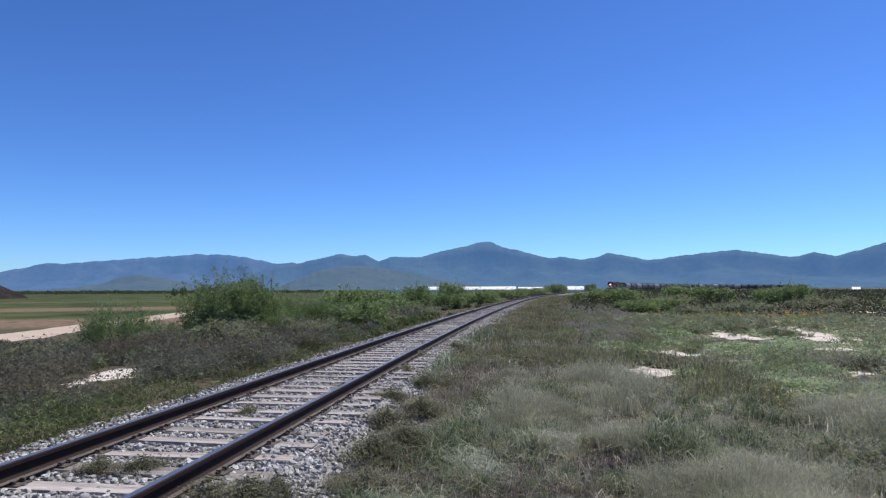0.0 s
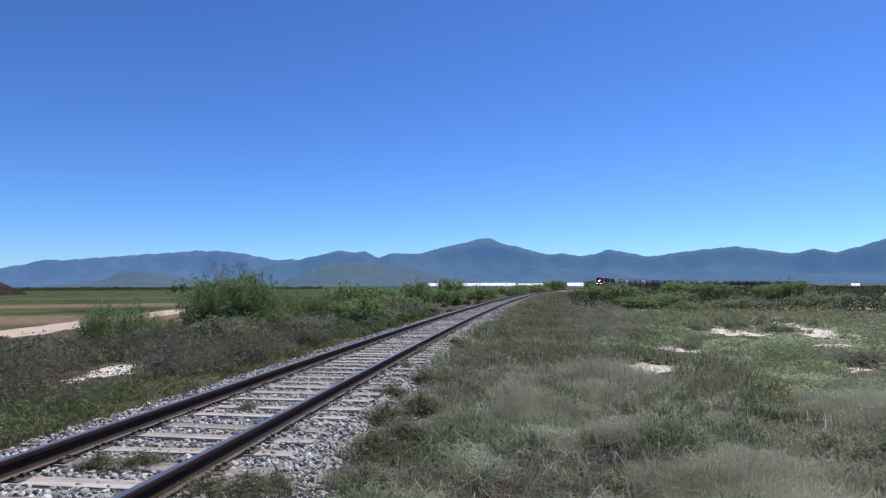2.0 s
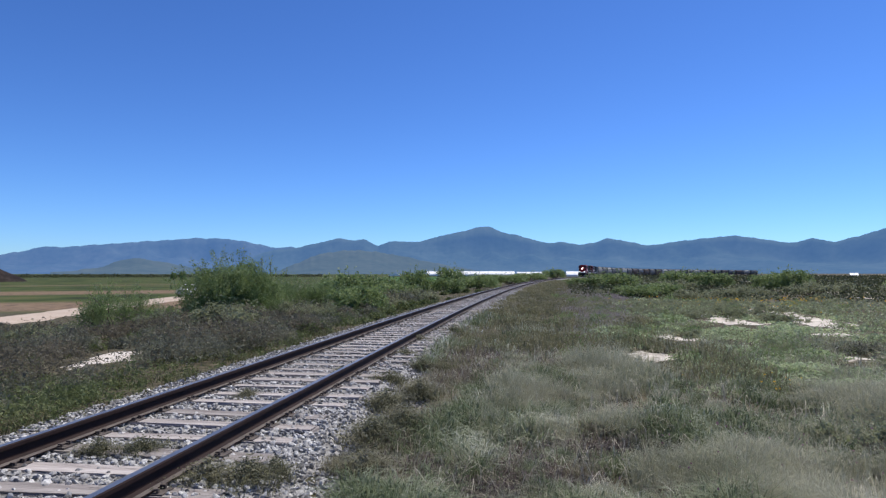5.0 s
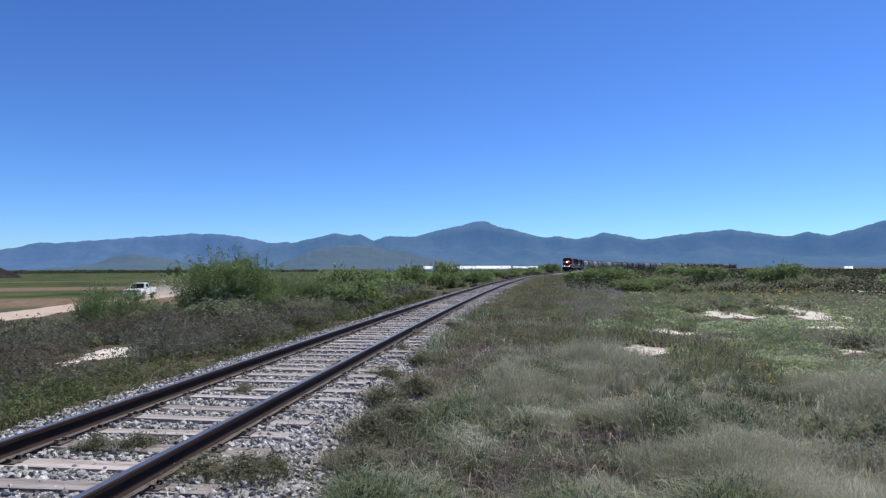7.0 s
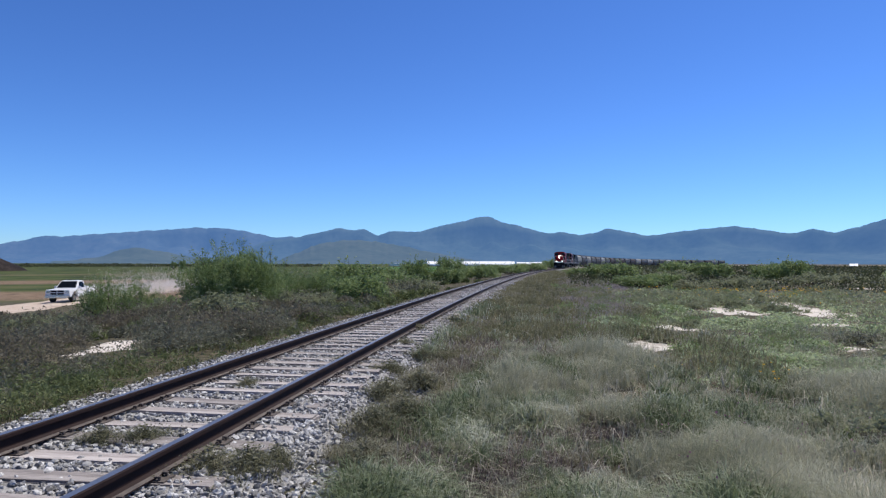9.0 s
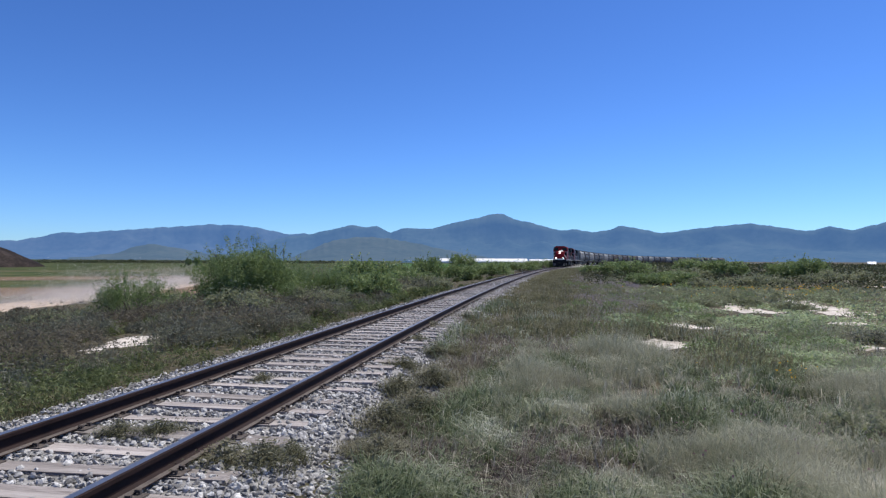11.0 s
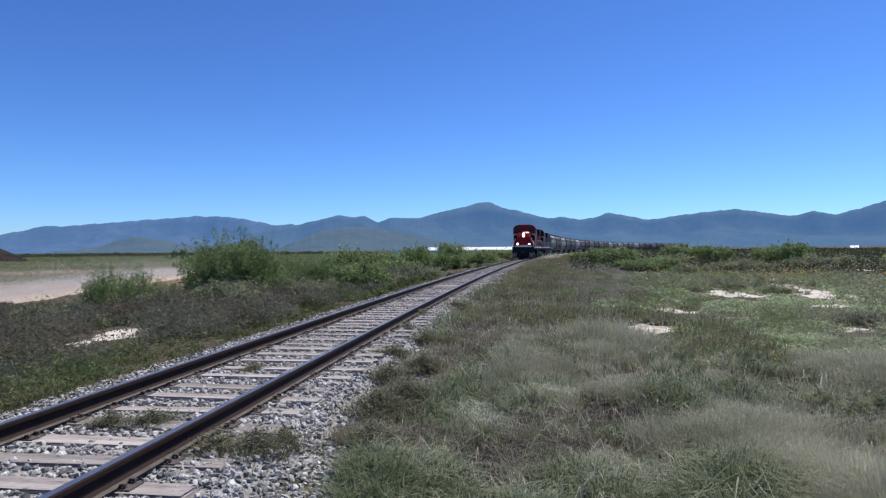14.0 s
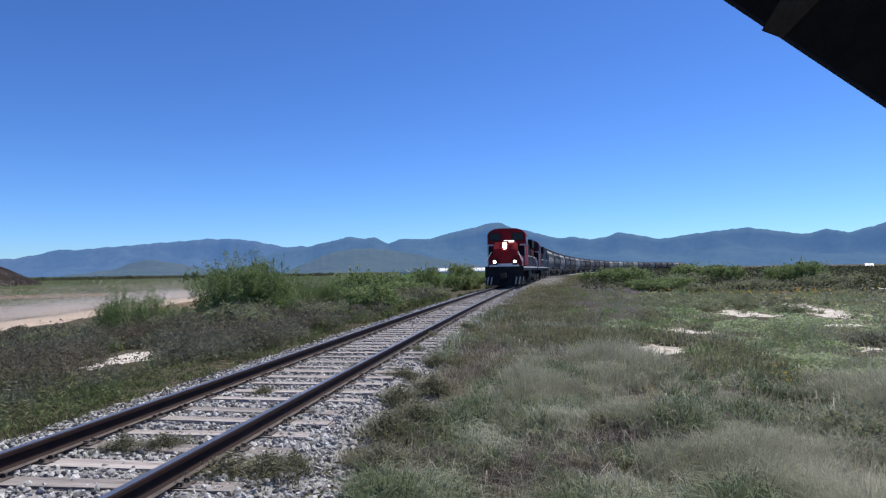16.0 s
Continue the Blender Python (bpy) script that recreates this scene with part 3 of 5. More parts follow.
        part("steps", boxes(*[(sx * 1.3 - 0.2, sx * 1.3 + 0.2, e * (L - 0.35) - 0.17, e * (L - 0.35) + 0.17, z, z + 0.04) for e in (-1, 1) for z in (0.45, 0.8, 1.12)],
                            *[(sx * 1.12 - 0.02, sx * 1.12 + 0.02, e * (L - 0.35) - 0.17, e * (L - 0.35) + 0.17, 0.4, 1.3) for e in (-1, 1)]), M["hopper_pale"], t, "pale grey end steps")
    # lamps
    bm = bmesh.new()
    for z in (3.18, 3.42):
        disc_y(bm, -L + 0.86, -L + 0.98, 0, z - 0.05, 0.15 if lit else 0.12, 18)
    hd = part("headlight", bm, M["headlight"] if lit else M["glass"], t, "twin headlight, switched on" if lit else "")
    part("headlight_case", boxes((-0.3, 0.3, -L + 0.96, -L + 1.3, 2.9, 3.62), bevel=0.04), paint, hd)
    part("number_board", boxes((-0.1, 0.72, -L + 1.12, -L + 1.26, 3.52, 3.68), bevel=0.02), M["board"] if lit else M["white"], t, "lit white board above the headlight" if lit else "")
    for sx in (-1, 1):
        dl = part("ditch_light", disc_y(bmesh.new(), -L + 0.55, -L + 0.7, sx * 0.8, 1.98, 0.11 if lit else 0.1, 18), M["headlight"] if lit else M["glass"], t, "round ditch light, switched on" if lit else "")
        part("lamp_case", boxes((sx * 0.8 - 0.2, sx * 0.8 + 0.2, -L + 0.68, -L + 0.95, 1.62, 2.2), bevel=0.03), M["black"], dl)
    # pilot, coupler, walkway
    bm = bmesh.new()
    prism_x(bm, [(-L + 0.15, 1.25), (-L - 0.05, 0.6), (-L - 0.35, 0.14), (-L - 0.2, 0.14), (-L + 0.25, 0.7), (-L + 0.35, 1.25)], -1.4, 1.4)
    part("plough", bm, M["black"], t)
    part("end_plate", boxes((-1.5, 1.5, -L + 0.1, -L + 0.22, 0.75, 1.6), bevel=0.02), M["black"], t)
    part("front_walkway_edge", boxes((-1.15, 1.15, -L + 0.08, -L + 0.2, 1.6, 1.72)), M["white"], t)
    part("coupler", boxes((-0.15, 0.15, -L - 0.55, -L + 0.2, 0.75, 1.05), (-0.24, 0.24, -L - 0.7, -L - 0.4, 0.7, 1.1), bevel=0.04), M["iron"], t)
    part("rear_coupler", boxes((-0.15, 0.15, L - 0.2, L + 0.35, 0.75, 1.05), bevel=0.04), M["iron"], t)
    for x in (-1.22, -0.95, 0.95, 1.22):
        part("plough_stripe", prism_y(bmesh.new(), [(x - 0.11, 0.2), (x - 0.01, 0.2), (x + 0.09, 0.8), (x - 0.01, 0.8)], -L - 0.3, -L - 0.12), M["hopper_pale"], t, "pale stripe on the plough")
    for x in (-0.55, -0.38, 0.38, 0.55):
        part("air_hose", tube(bmesh.new(), [(x, -L + 0.1, 0.95), (x, -L - 0.15, 0.8), (x * 0.95, -L - 0.25, 0.45), (x * 0.9, -L - 0.2, 0.3)], 0.03, 0.03, 6), M["iron"], t)
    # long hood
    bm = bmesh.new()
    prism_y(bm, [(-0.95, 1.62), (-0.95, 3.9), (-0.6, 4.25), (0.6, 4.25), (0.95, 3.9), (0.95, 1.62)], -L + 5.2, L - 0.7)
    bmesh.ops.bevel(bm, geom=bm.edges[:], offset=0.04, segments=1, affect="EDGES")
    h = part("hood", bm, hood, t)
    door = None
    for sx in (-1, 1):
        for y in np.arange(-L + 6.0, L - 4.6, 0.82):
            ob = part("hood_door", boxes((-0.012, 0.012, 0, 0.75, 1.8, 3.3)) if door is None else door, hood, h)
            door = ob.data
            ob.matrix_basis = pose(sx * 0.955, y, 0)
    part("radiator", boxes((-1.25, 1.25, L - 5.2, L - 1.6, 3.55, 4.45), bevel=0.06), hood, h)
    part("dynamic_brake", boxes((-1.2, 1.2, -L + 5.4, -L + 8.4, 3.6, 4.45), bevel=0.06), hood, h)
    bm = bmesh.new()
    for y in (L - 4.6, L - 3.4, L - 2.2, -L + 6.2, -L + 7.5):
        bmesh.ops.create_cone(bm, cap_ends=True, segments=18, radius1=0.52, radius2=0.52, depth=0.16, matrix=Matrix.Translation((0, y, 4.5)))
    part("roof_fans", bm, M["iron"], h)
    part("exhaust_stack", boxes((-0.35, 0.35, -0.4, 0.5, 4.2, 4.62), bevel=0.03), M["iron"], h)
    part("side_lettering", boxes((0.968, 0.972, -1.5, 1.2, 2.4, 3.0), (-0.972, -0.968, -1.5, 1.2, 2.4, 3.0)), M["white"], h, "pale painted bar")
    bogie(t, -6.9)
    bogie(t, 6.9)
    return t


def hopper(label, paint):
    """A covered hopper with rounded ribbed sides, 17.2 m over its couplers."""
    t = thing("hopper_wagon", label, "hopper wagon", "train vehicles")
    L = 8.1
    side = [(-1.05, 1.15), (-1.5, 1.9), (-1.58, 2.8), (-1.5, 3.6), (-1.2, 4.1), (-0.5, 4.35), (0.5, 4.35), (1.2, 4.1), (1.5, 3.6), (1.58, 2.8), (1.5, 1.9), (1.05, 1.15)]
    bm = bmesh.new()
    prism_y(bm, side, -L + 1.0, L - 1.0)
    b = part("body", bm, paint, t)
    for e in (-1, 1):
        bm = bmesh.new()
        prism_x(bm, [(e * (L - 1.0), 4.2), (e * (L - 0.9), 3.4), (e * (L - 2.6), 1.3), (e * (L - 3.2), 1.3), (e * (L - 3.0), 4.2)], -1.3, 1.3)
        part("slope_sheet", bm, paint, b)
        part("end_platform", boxes((-1.4, 1.4, e * (L - 0.6) - 0.6, e * (L - 0.6) + 0.6, 1.0, 1.25), (-1.35, -1.27, e * (L - 0.25) - 0.05, e * (L - 0.25) + 0.05, 1.2, 4.2),
                                   (1.27, 1.35, e * (L - 0.25) - 0.05, e * (L - 0.25) + 0.05, 1.2, 4.2), (-0.15, 0.15, e * (L + 0.1) - 0.5, e * (L + 0.1) + 0.5, 0.8, 1.05), bevel=0.02), M["iron"], t)
    rib = None
    for sx in (-1, 1):
        for y in np.linspace(-L + 1.05, L - 1.05, 8):
            ob = part("rib", boxes((-0.05, 0.05, -0.05, 0.05, 1.7, 3.7)) if rib is None else rib, paint, b)
            rib = ob.data
            ob.matrix_basis = pose(sx * 1.56, y, 0)
    part("side_sill", boxes((-1.56, -1.44, -L, L, 1.05, 1.3), (1.44, 1.56, -L, L, 1.05, 1.3)), M["iron"], t)
    part("roof_hatch", boxes((-0.35, 0.35, -L + 1.2, L - 1.2, 4.33, 4.5), bevel=0.03), M["hopper_mid"], t)
    part("running_board", boxes((-1.1, -0.6, -L + 0.3, L - 0.3, 4.42, 4.47), (0.6, 1.1, -L + 0.3, L - 0.3, 4.42, 4.47)), M["hopper_brown"], t, "rusty roof walkway")
    for y in (-4.2, 0, 4.2):
        bm = bmesh.new()
        prism_x(bm, [(y - 1.7, 1.4), (y - 0.35, 0.42), (y + 0.35, 0.42), (y + 1.7, 1.4)], -0.9, 0.9)
        part("discharge_chute", bm, paint, t)
    bogie(t, -L + 1.3, 2, 0.88)
    bogie(t, L - 1.3, 2, 0.88)
    return t


lead = locomotive("red diesel locomotive with lit headlights and a black front", M["red"], M["black"], True)
second = locomotive("dark dull-red diesel locomotive coupled behind the leading engine", M["dark_red"], M["black"], False)
pale = hopper("pale grey covered hopper wagon with ribbed sides", M["hopper_pale"])
mid = hopper("dull grey covered hopper wagon with ribbed sides", M["hopper_mid"])
brown = hopper("brown covered hopper wagon with ribbed sides", M["hopper_brown"])
TRAIN = [(lead, 11.6), (second, 34.6)]
_at = 46.4 + 8.6
for k in range(26):
    kind = (pale, mid, pale, mid, mid, pale, mid, brown, mid, brown, mid, brown)[k % 12]
    first = k in (0, 1, 7)
    TRAIN.append((kind if first else copy_thing(kind, pose(0, 0, 0)), _at))
    _at += 17.3


# ---- pickup truck ----
M["truck_white"] = surface("truck_white_paint", [(0.70, 0.70, 0.70), (0.80, 0.80, 0.79)], 2, 30, 0.3, 0, 0.02, 0.002, spec=0.5)
M["tyre"] = surface("tyre_rubber", [(0.015, 0.015, 0.015), (0.035, 0.033, 0.03)], 6, 50, 0.85, 0, 0.1, 0.005)
M["chrome"] = surface("bright_trim", [(0.45, 0.45, 0.46), (0.6, 0.6, 0.6)], 4, 30, 0.25, 0.9, 0.02, 0.002)


def pickup():
    """A two-door pickup; its front lies towards -y, wheels on z = 0."""
    t = thing("pickup_truck", "white two-door pickup truck driving on the dirt road", "pickup truck")
    W = 1.0
    bm = bmesh.new()
    prism_x(bm, [(-2.75, 0.55), (-2.78, 0.9), (-2.72, 1.12), (-1.2, 1.2), (0.55, 1.22), (0.55, 0.5), (-1.15, 0.45), (-1.3, 0.8), (-1.7, 0.98), (-2.1, 0.8), (-2.25, 0.5)], -W, W)
    bmesh.ops.bevel(bm, geom=bm.edges[:], offset=0.05, segments=2, affect="EDGES")
    body = part("body", bm, M["truck_white"], t)
    bm = bmesh.new()
    a = [(-0.92, -1.25, 1.18), (0.92, -1.25, 1.18), (0.94, 0.62, 1.18), (-0.94, 0.62, 1.18)]
    c = [(-0.74, -0.45, 1.9), (0.74, -0.45, 1.9), (0.76, 0.42, 1.9), (-0.76, 0.42, 1.9)]
    va, vc = [bm.verts.new(p) for p in a], [bm.verts.new(p) for p in c]
    for i in range(4):
        bm.faces.new((va[i], va[(i + 1) % 4], vc[(i + 1) % 4], vc[i]))
    bm.faces.new(vc)
    bm.faces.new(va[::-1])
    bmesh.ops.bevel(bm, geom=bm.edges[:], offset=0.05, segments=2, affect="EDGES")
    cab = part("cab", bm, M["truck_white"], t)

    def pane(name, p):
        bm = bmesh.new()
        bm.faces.new([bm.verts.new(q) for q in p])
        bmesh.ops.solidify(bm, geom=bm.faces[:], thickness=0.015)
        part(name, bm, M["glass"], cab)

    pane("windscreen", [(-0.80, -1.165, 1.27), (0.80, -1.165, 1.27), (0.68, -0.545, 1.83), (-0.68, -0.545, 1.83)])
    for s in (-1, 1):
        pane("side_window", [(s * 0.925, -0.85, 1.27), (s * 0.935, 0.35, 1.27), (s * 0.79, 0.28, 1.8), (s * 0.785, -0.45, 1.8)])
        part("mirror", boxes((s * 1.02 - 0.1, s * 1.02 + 0.1, -0.95, -0.82, 1.2, 1.42), bevel=0.03), M["truck_white"], cab)
        part("headlamp", boxes((s * 0.78 - 0.16, s * 0.78 + 0.16, -2.8, -2.7, 0.85, 1.08), bevel=0.03), M["chrome"], body)
    pane("rear_window", [(-0.75, 0.605, 1.3), (0.75, 0.605, 1.3), (0.68, 0.465, 1.78), (-0.68, 0.465, 1.78)])
    g = part("grille", boxes((-0.55, 0.55, -2.82, -2.72, 0.72, 1.1), bevel=0.03), M["black"], body)
    part("grille_bar", boxes((-0.56, 0.56, -2.84, -2.8, 0.88, 0.93), (-0.03, 0.03, -2.84, -2.8, 0.72, 1.1), (-0.58, 0.58, -2.83, -2.8, 1.08, 1.14)), M["truck_white"], g)
    part("front_bumper", boxes((-1.0, 1.0, -2.95, -2.7, 0.42, 0.66), bevel=0.06), M["chrome"], t)
    part("rear_bumper", boxes((-0.95, 0.95, 2.75, 2.92, 0.45, 0.65), bevel=0.05), M["chrome"], t)
    bm = bmesh.new()
    for x0, x1, y0, y1, z0, z1 in ((-1.0, -0.88, 0.7, 2.75, 0.75, 1.3), (0.88, 1.0, 0.7, 2.75, 0.75, 1.3), (-1, 1, 2.65, 2.75, 0.7, 1.3), (-0.95, 0.95, 0.68, 0.76, 0.7, 1.3), (-0.95, 0.95, 0.7, 2.75, 0.62, 0.72)):
        box(bm, x0, x1, y0, y1, z0, z1, bevel=0.03)
    part("cargo_bed", bm, M["truck_white"], t)
    part("chassis", boxes((-0.8, 0.8, -2.4, 2.7, 0.4, 0.6)), M["iron"], t)
    for y in (-1.72, 1.75):
        for s in (-1, 1):
            w = part("wheel", disc_x(bmesh.new(), s * 0.7, s * 0.96, y, 0.38, 0.38, 24), M["tyre"], t)
            part("rim", disc_x(bmesh.new(), s * 0.955, s * 0.972, y, 0.38, 0.23, 20), M["chrome"], w)
    return t


truck = pickup()


# ---- vegetation ----
def scatter(n, seed, az=(-46, 32), reach=(3.4, 60)):
    """Places spread over the plain, closer together near the standing point of the view."""
    rng = np.random.default_rng(seed)
    a = np.radians(rng.uniform(az[0], az[1], n))
    d = reach[0] * (reach[1] / reach[0]) ** rng.random(n)
    return d * np.sin(a), d * np.cos(a), d, rng


def blades(x, y, h, w, lean, rng, z=None, lift=0.0):
    """Bent, tapering grass blades as triangles."""
    n = len(x)
    z = ground_z(x, y) if z is None else z
    a = rng.uniform(0, 2 * np.pi, n)
    wx, wy = np.cos(a) * w / 2, np.sin(a) * w / 2
    b = a + np.pi / 2 + rng.normal(0, 0.5, n)
    bx, by = np.cos(b) * lean * h, np.sin(b) * lean * h
    zero = np.zeros(n)
    p = np.stack([x, y, z - 0.02 + lift], -1)
    W = np.stack([wx, wy, zero], -1)
    mid = p + np.stack([bx * 0.32, by * 0.32, h * 0.6], -1)
    tip = p + np.stack([bx, by, h * np.maximum(0.25, 1 - 0.45 * lean)], -1)
    v = np.stack([p - W, p + W, mid - 0.75 * W, mid + 0.75 * W, tip], 1).reshape(-1, 3)
    k = np.arange(n)[:, None] * 5
    f = np.concatenate([k + [0, 1, 3], k + [0, 3, 2], k + [2, 3, 4]], 1).reshape(-1, 3)
    return v, f


def leaves(p, size, rng, flat=0.0, long=1.8):
    """Diamond leaves at places p, turned at random; flat: how level they lie."""
    n = len(p)
    d = rng.normal(size=(n, 3))
    d[:, 2] *= 1 - flat
    d /= np.linalg.norm(d, axis=1)[:, None] + 1e-9
    q = rng.normal(size=(n, 3))
    q[:, 2] *= 1 - flat
    q -= (q * d).sum(1)[:, None] * d
    q /= np.linalg.norm(q, axis=1)[:, None] + 1e-9
    s = (size * rng.uniform(0.6, 1.4, n))[:, None]
    v = np.stack([p - d * s * long / 2, p + q * s / 2, p + d * s * long / 2, p - q * s / 2], 1).reshape(-1, 3)
    k = np.arange(n)[:, None] * 4
    f = np.concatenate([k + [0, 1, 2], k + [0, 2, 3]], 1).reshape(-1, 3)
    return v, f


def stuff(name, vf, material, label, category):
    return tagged(new(name, mesh_np(name, vf[0], vf[1], material)), label, category, kind="stuff")


G = {
    "arching": leafy("arching_grass", [(0.05, 0.072, 0.03), (0.13, 0.165, 0.08), (0.26, 0.29, 0.185), (0.66, 0.67, 0.57)]),
    "feather": leafy("feathery_grass", [(0.22, 0.23, 0.155), (0.36, 0.36, 0.255), (0.51, 0.495, 0.385)]),
    "dry": leafy("dry_grass", [(0.15, 0.145, 0.09), (0.25, 0.235, 0.165), (0.37, 0.335, 0.265)]),
    "cover": leafy("leafy_cover", [(0.18, 0.24, 0.115), (0.32, 0.40, 0.205), (0.48, 0.53, 0.35)]),
    "scrub": leafy("brown_scrub", [(0.075, 0.067, 0.044), (0.14, 0.124, 0.088), (0.225, 0.20, 0.148)], 0.6, 0.45),
    "verge": leafy("verge_grass", [(0.06, 0.075, 0.028), (0.12, 0.13, 0.06), (0.20, 0.188, 0.11)]),
    "flower": leafy("yellow_petals", [(0.55, 0.33, 0.03), (0.65, 0.42, 0.05)]),
    "purple": leafy("purple_petals", [(0.22, 0.10, 0.16), (0.32, 0.16, 0.24)]),
    "bush": leafy("bush_leaves", [(0.085, 0.13, 0.042), (0.175, 0.24, 0.092), (0.30, 0.36, 0.175)], 0.55, 0.42),
    "sage": leafy("sage_leaves", [(0.16, 0.18, 0.10), (0.22, 0.24, 0.14), (0.30, 0.31, 0.20)], 0.6, 0.45),
    "heather": leafy("purplish_dry_scrub", [(0.21, 0.185, 0.17), (0.30, 0.265, 0.25), (0.40, 0.36, 0.34)], 0.7, 0.4),
    "dark": leafy("dark_far_scrub", [(0.045, 0.055, 0.026), (0.08, 0.09, 0.045)]),
    "grey": leafy("grey_scrub", [(0.085, 0.09, 0.06), (0.15, 0.155, 0.11), (0.25, 0.25, 0.185)], 0.6, 0.4),
    "deep": leafy("deep_green_scrub", [(0.06, 0.085, 0.03), (0.125, 0.155, 0.062), (0.22, 0.245, 0.12)], 0.6, 0.4),
    "russet": leafy("russet_grass", [(0.085, 0.068, 0.058), (0.15, 0.12, 0.108), (0.25, 0.205, 0.19)]),
    "tawny": leafy("tawny_grass", [(0.10, 0.10, 0.048), (0.185, 0.18, 0.098), (0.31, 0.285, 0.185)]),
    "weed": leafy("weed_leaves", [(0.085, 0.09, 0.05), (0.17, 0.168, 0.105), (0.31, 0.285, 0.20)]),
    "seed": leafy("straw_stalks", [(0.34, 0.31, 0.23), (0.55, 0.52, 0.43)]),
}
BARK = surface("bark", [(0.05, 0.04, 0.03), (0.12, 0.10, 0.08)], 8, 60, 0.9, 0, 0.5, 0.01)


def right_of_bed(x, y, edge=1.75):
    d = lateral(x, y)
    return d > edge + np.interp(y, [3, 9, 13, 20], [0.3, 0.25, -0.2, -0.55]) + 0.35 * waves(x, y, 41, 3, 1.6)


def bare(x, y):
    """Sand, and the low rim just before it."""
    return np.maximum.reduce([sand_mask(x, y), sand_mask(x * 1.035, y * 1.035), sand_mask(x * 1.07, y * 1.07), sand_mask(x * 1.11, y * 1.11), sand_mask(x * 1.15, y * 1.15)])


def heather_band(x, y):
    """The strip of purplish dry growth that follows the track at a distance."""
    lat = lateral(x, y) + 0.8 * waves(x, y, 46, 3, 0.9)
    return np.clip((lat - 4.5) / 0.6, 0, 1) * np.clip((np.interp(y, [13, 20, 33, 45, 90], [5.2, 6.0, 8.2, 9.6, 12.5]) - lat) / 0.8, 0, 1) * np.clip((y - 14) / 3, 0, 1) * np.clip((100 - y) / 20, 0, 1)


# long arching grass
x, y, d, rng = scatter(190000, 101, (-22, 32), (3.6, 26))
clump = waves(x, y, 51, 4, 2.4)
keep = right_of_bed(x, y) & (rng.random(len(x)) < np.clip(0.3 + 3.1 * clump, 0.05, 1) * np.interp(lateral(x, y), [1.5, 5, 9], [1, 0.6, 0.05]) * np.interp(y, [9, 13], [1, 0.5]) * (1 - 0.93 * bare(x, y)))
x, y, d, clump = x[keep], y[keep], d[keep], clump[keep]
stuff("grass", blades(x, y, rng.uniform(0.10, 0.29, len(x)) * (1 + 1.2 * clump), 0.0038 + 0.0011 * d, rng.uniform(0.3, 1.35, len(x)), rng), G["arching"], "grey-green arching grass along the track", "grass")

# russet and purplish grass in patches
x, y, d, rng = scatter(70000, 112, (-16, 32), (3.6, 18))
clump = waves(x, y, 63, 3, 1.3)
keep = right_of_bed(x, y) & (rng.random(len(x)) < np.clip(2.6 * (clump - 0.2), 0, 1) * np.interp(lateral(x, y), [1.5, 6, 9], [1, 0.7, 0.1]) * (1 - 0.95 * bare(x, y)))
x, y, d = x[keep], y[keep], d[keep]
stuff("russet_grass", blades(x, y, rng.uniform(0.1, 0.3, len(x)), 0.0034 + 0.001 * d, rng.uniform(0.4, 1.6, len(x)), rng), G["russet"], "russet and purplish dry grass in patches", "grass")

# short grass all round the standing point
rng = np.random.default_rng(110)
a, d = rng.uniform(0, 2 * np.pi, 26000), rng.uniform(0.9, 9, 26000)
x, y = d * np.sin(a), d * np.cos(a)
keep = (lateral(x, y) > 2.0) & ((y < 3.6) | (np.abs(np.arctan2(x, y)) > 0.6)) & (rng.random(len(x)) < np.clip(0.5 + 1.5 * waves(x, y, 59, 3, 1.8), 0.1, 1))
x, y = x[keep], y[keep]
stuff("short_grass", blades(x, y, rng.uniform(0.05, 0.14, len(x)), np.full(len(x), 0.012), rng.uniform(0.4, 1.5, len(x)), rng), G["verge"], "short trodden grass", "grass")

# fine feathery grass in soft mounds
x, y, d, rng = scatter(240000, 102, (-6, 32), (3.6, 20))
clump = waves(x, y, 52, 4, 1.5)
keep = (lateral(x, y) > 2.9) & (rng.random(len(x)) < np.clip(0.15 + 2.8 * clump, 0, 1) * np.interp(y, [3, 5, 10.5, 12.5, 24], [0.5, 1, 1, 0.25, 0.05]) * (1 - 0.97 * bare(x, y)))
x, y, d, clump = x[keep], y[keep], d[keep], clump[keep]
stuff("feather_grass", blades(x, y, rng.uniform(0.2, 0.5, len(x)) * (0.65 + 1.0 * np.clip(clump, 0, 1)), 0.0016 + 0.00045 * d, rng.uniform(0.15, 0.9, len(x)), rng), G["feather"], "pale feathery grass in soft mounds", "grass")

# dry purplish grass further out
x, y, d, rng = scatter(170000, 103, (-14, 32), (9, 110))
clump = waves(x / 2, y / 2, 53, 4, 1.3)
keep = right_of_bed(x, y, 1.85) & (rng.random(len(x)) < np.clip(0.45 + 2.0 * clump, 0.03, 1) * np.interp(lateral(x, y), [2, 8, 11, 40], [1, 1, 0.2, 0.15]) * np.where((y < 22) & (lateral(x, y) > 5.4), 0.15, 1) * (1 - 0.9 * heather_band(x, y)) * (1 - 0.97 * bare(x, y)))
x, y, d, clump = x[keep], y[keep], d[keep], clump[keep]
stuff("dry_grass", blades(x, y, rng.uniform(0.08, 0.27, len(x)) * (1 + 0.7 * clump), 0.003 + 0.0006 * d, rng.uniform(0.3, 1.5, len(x)), rng), G["dry"], "dry brown and greyish purple grass", "grass")

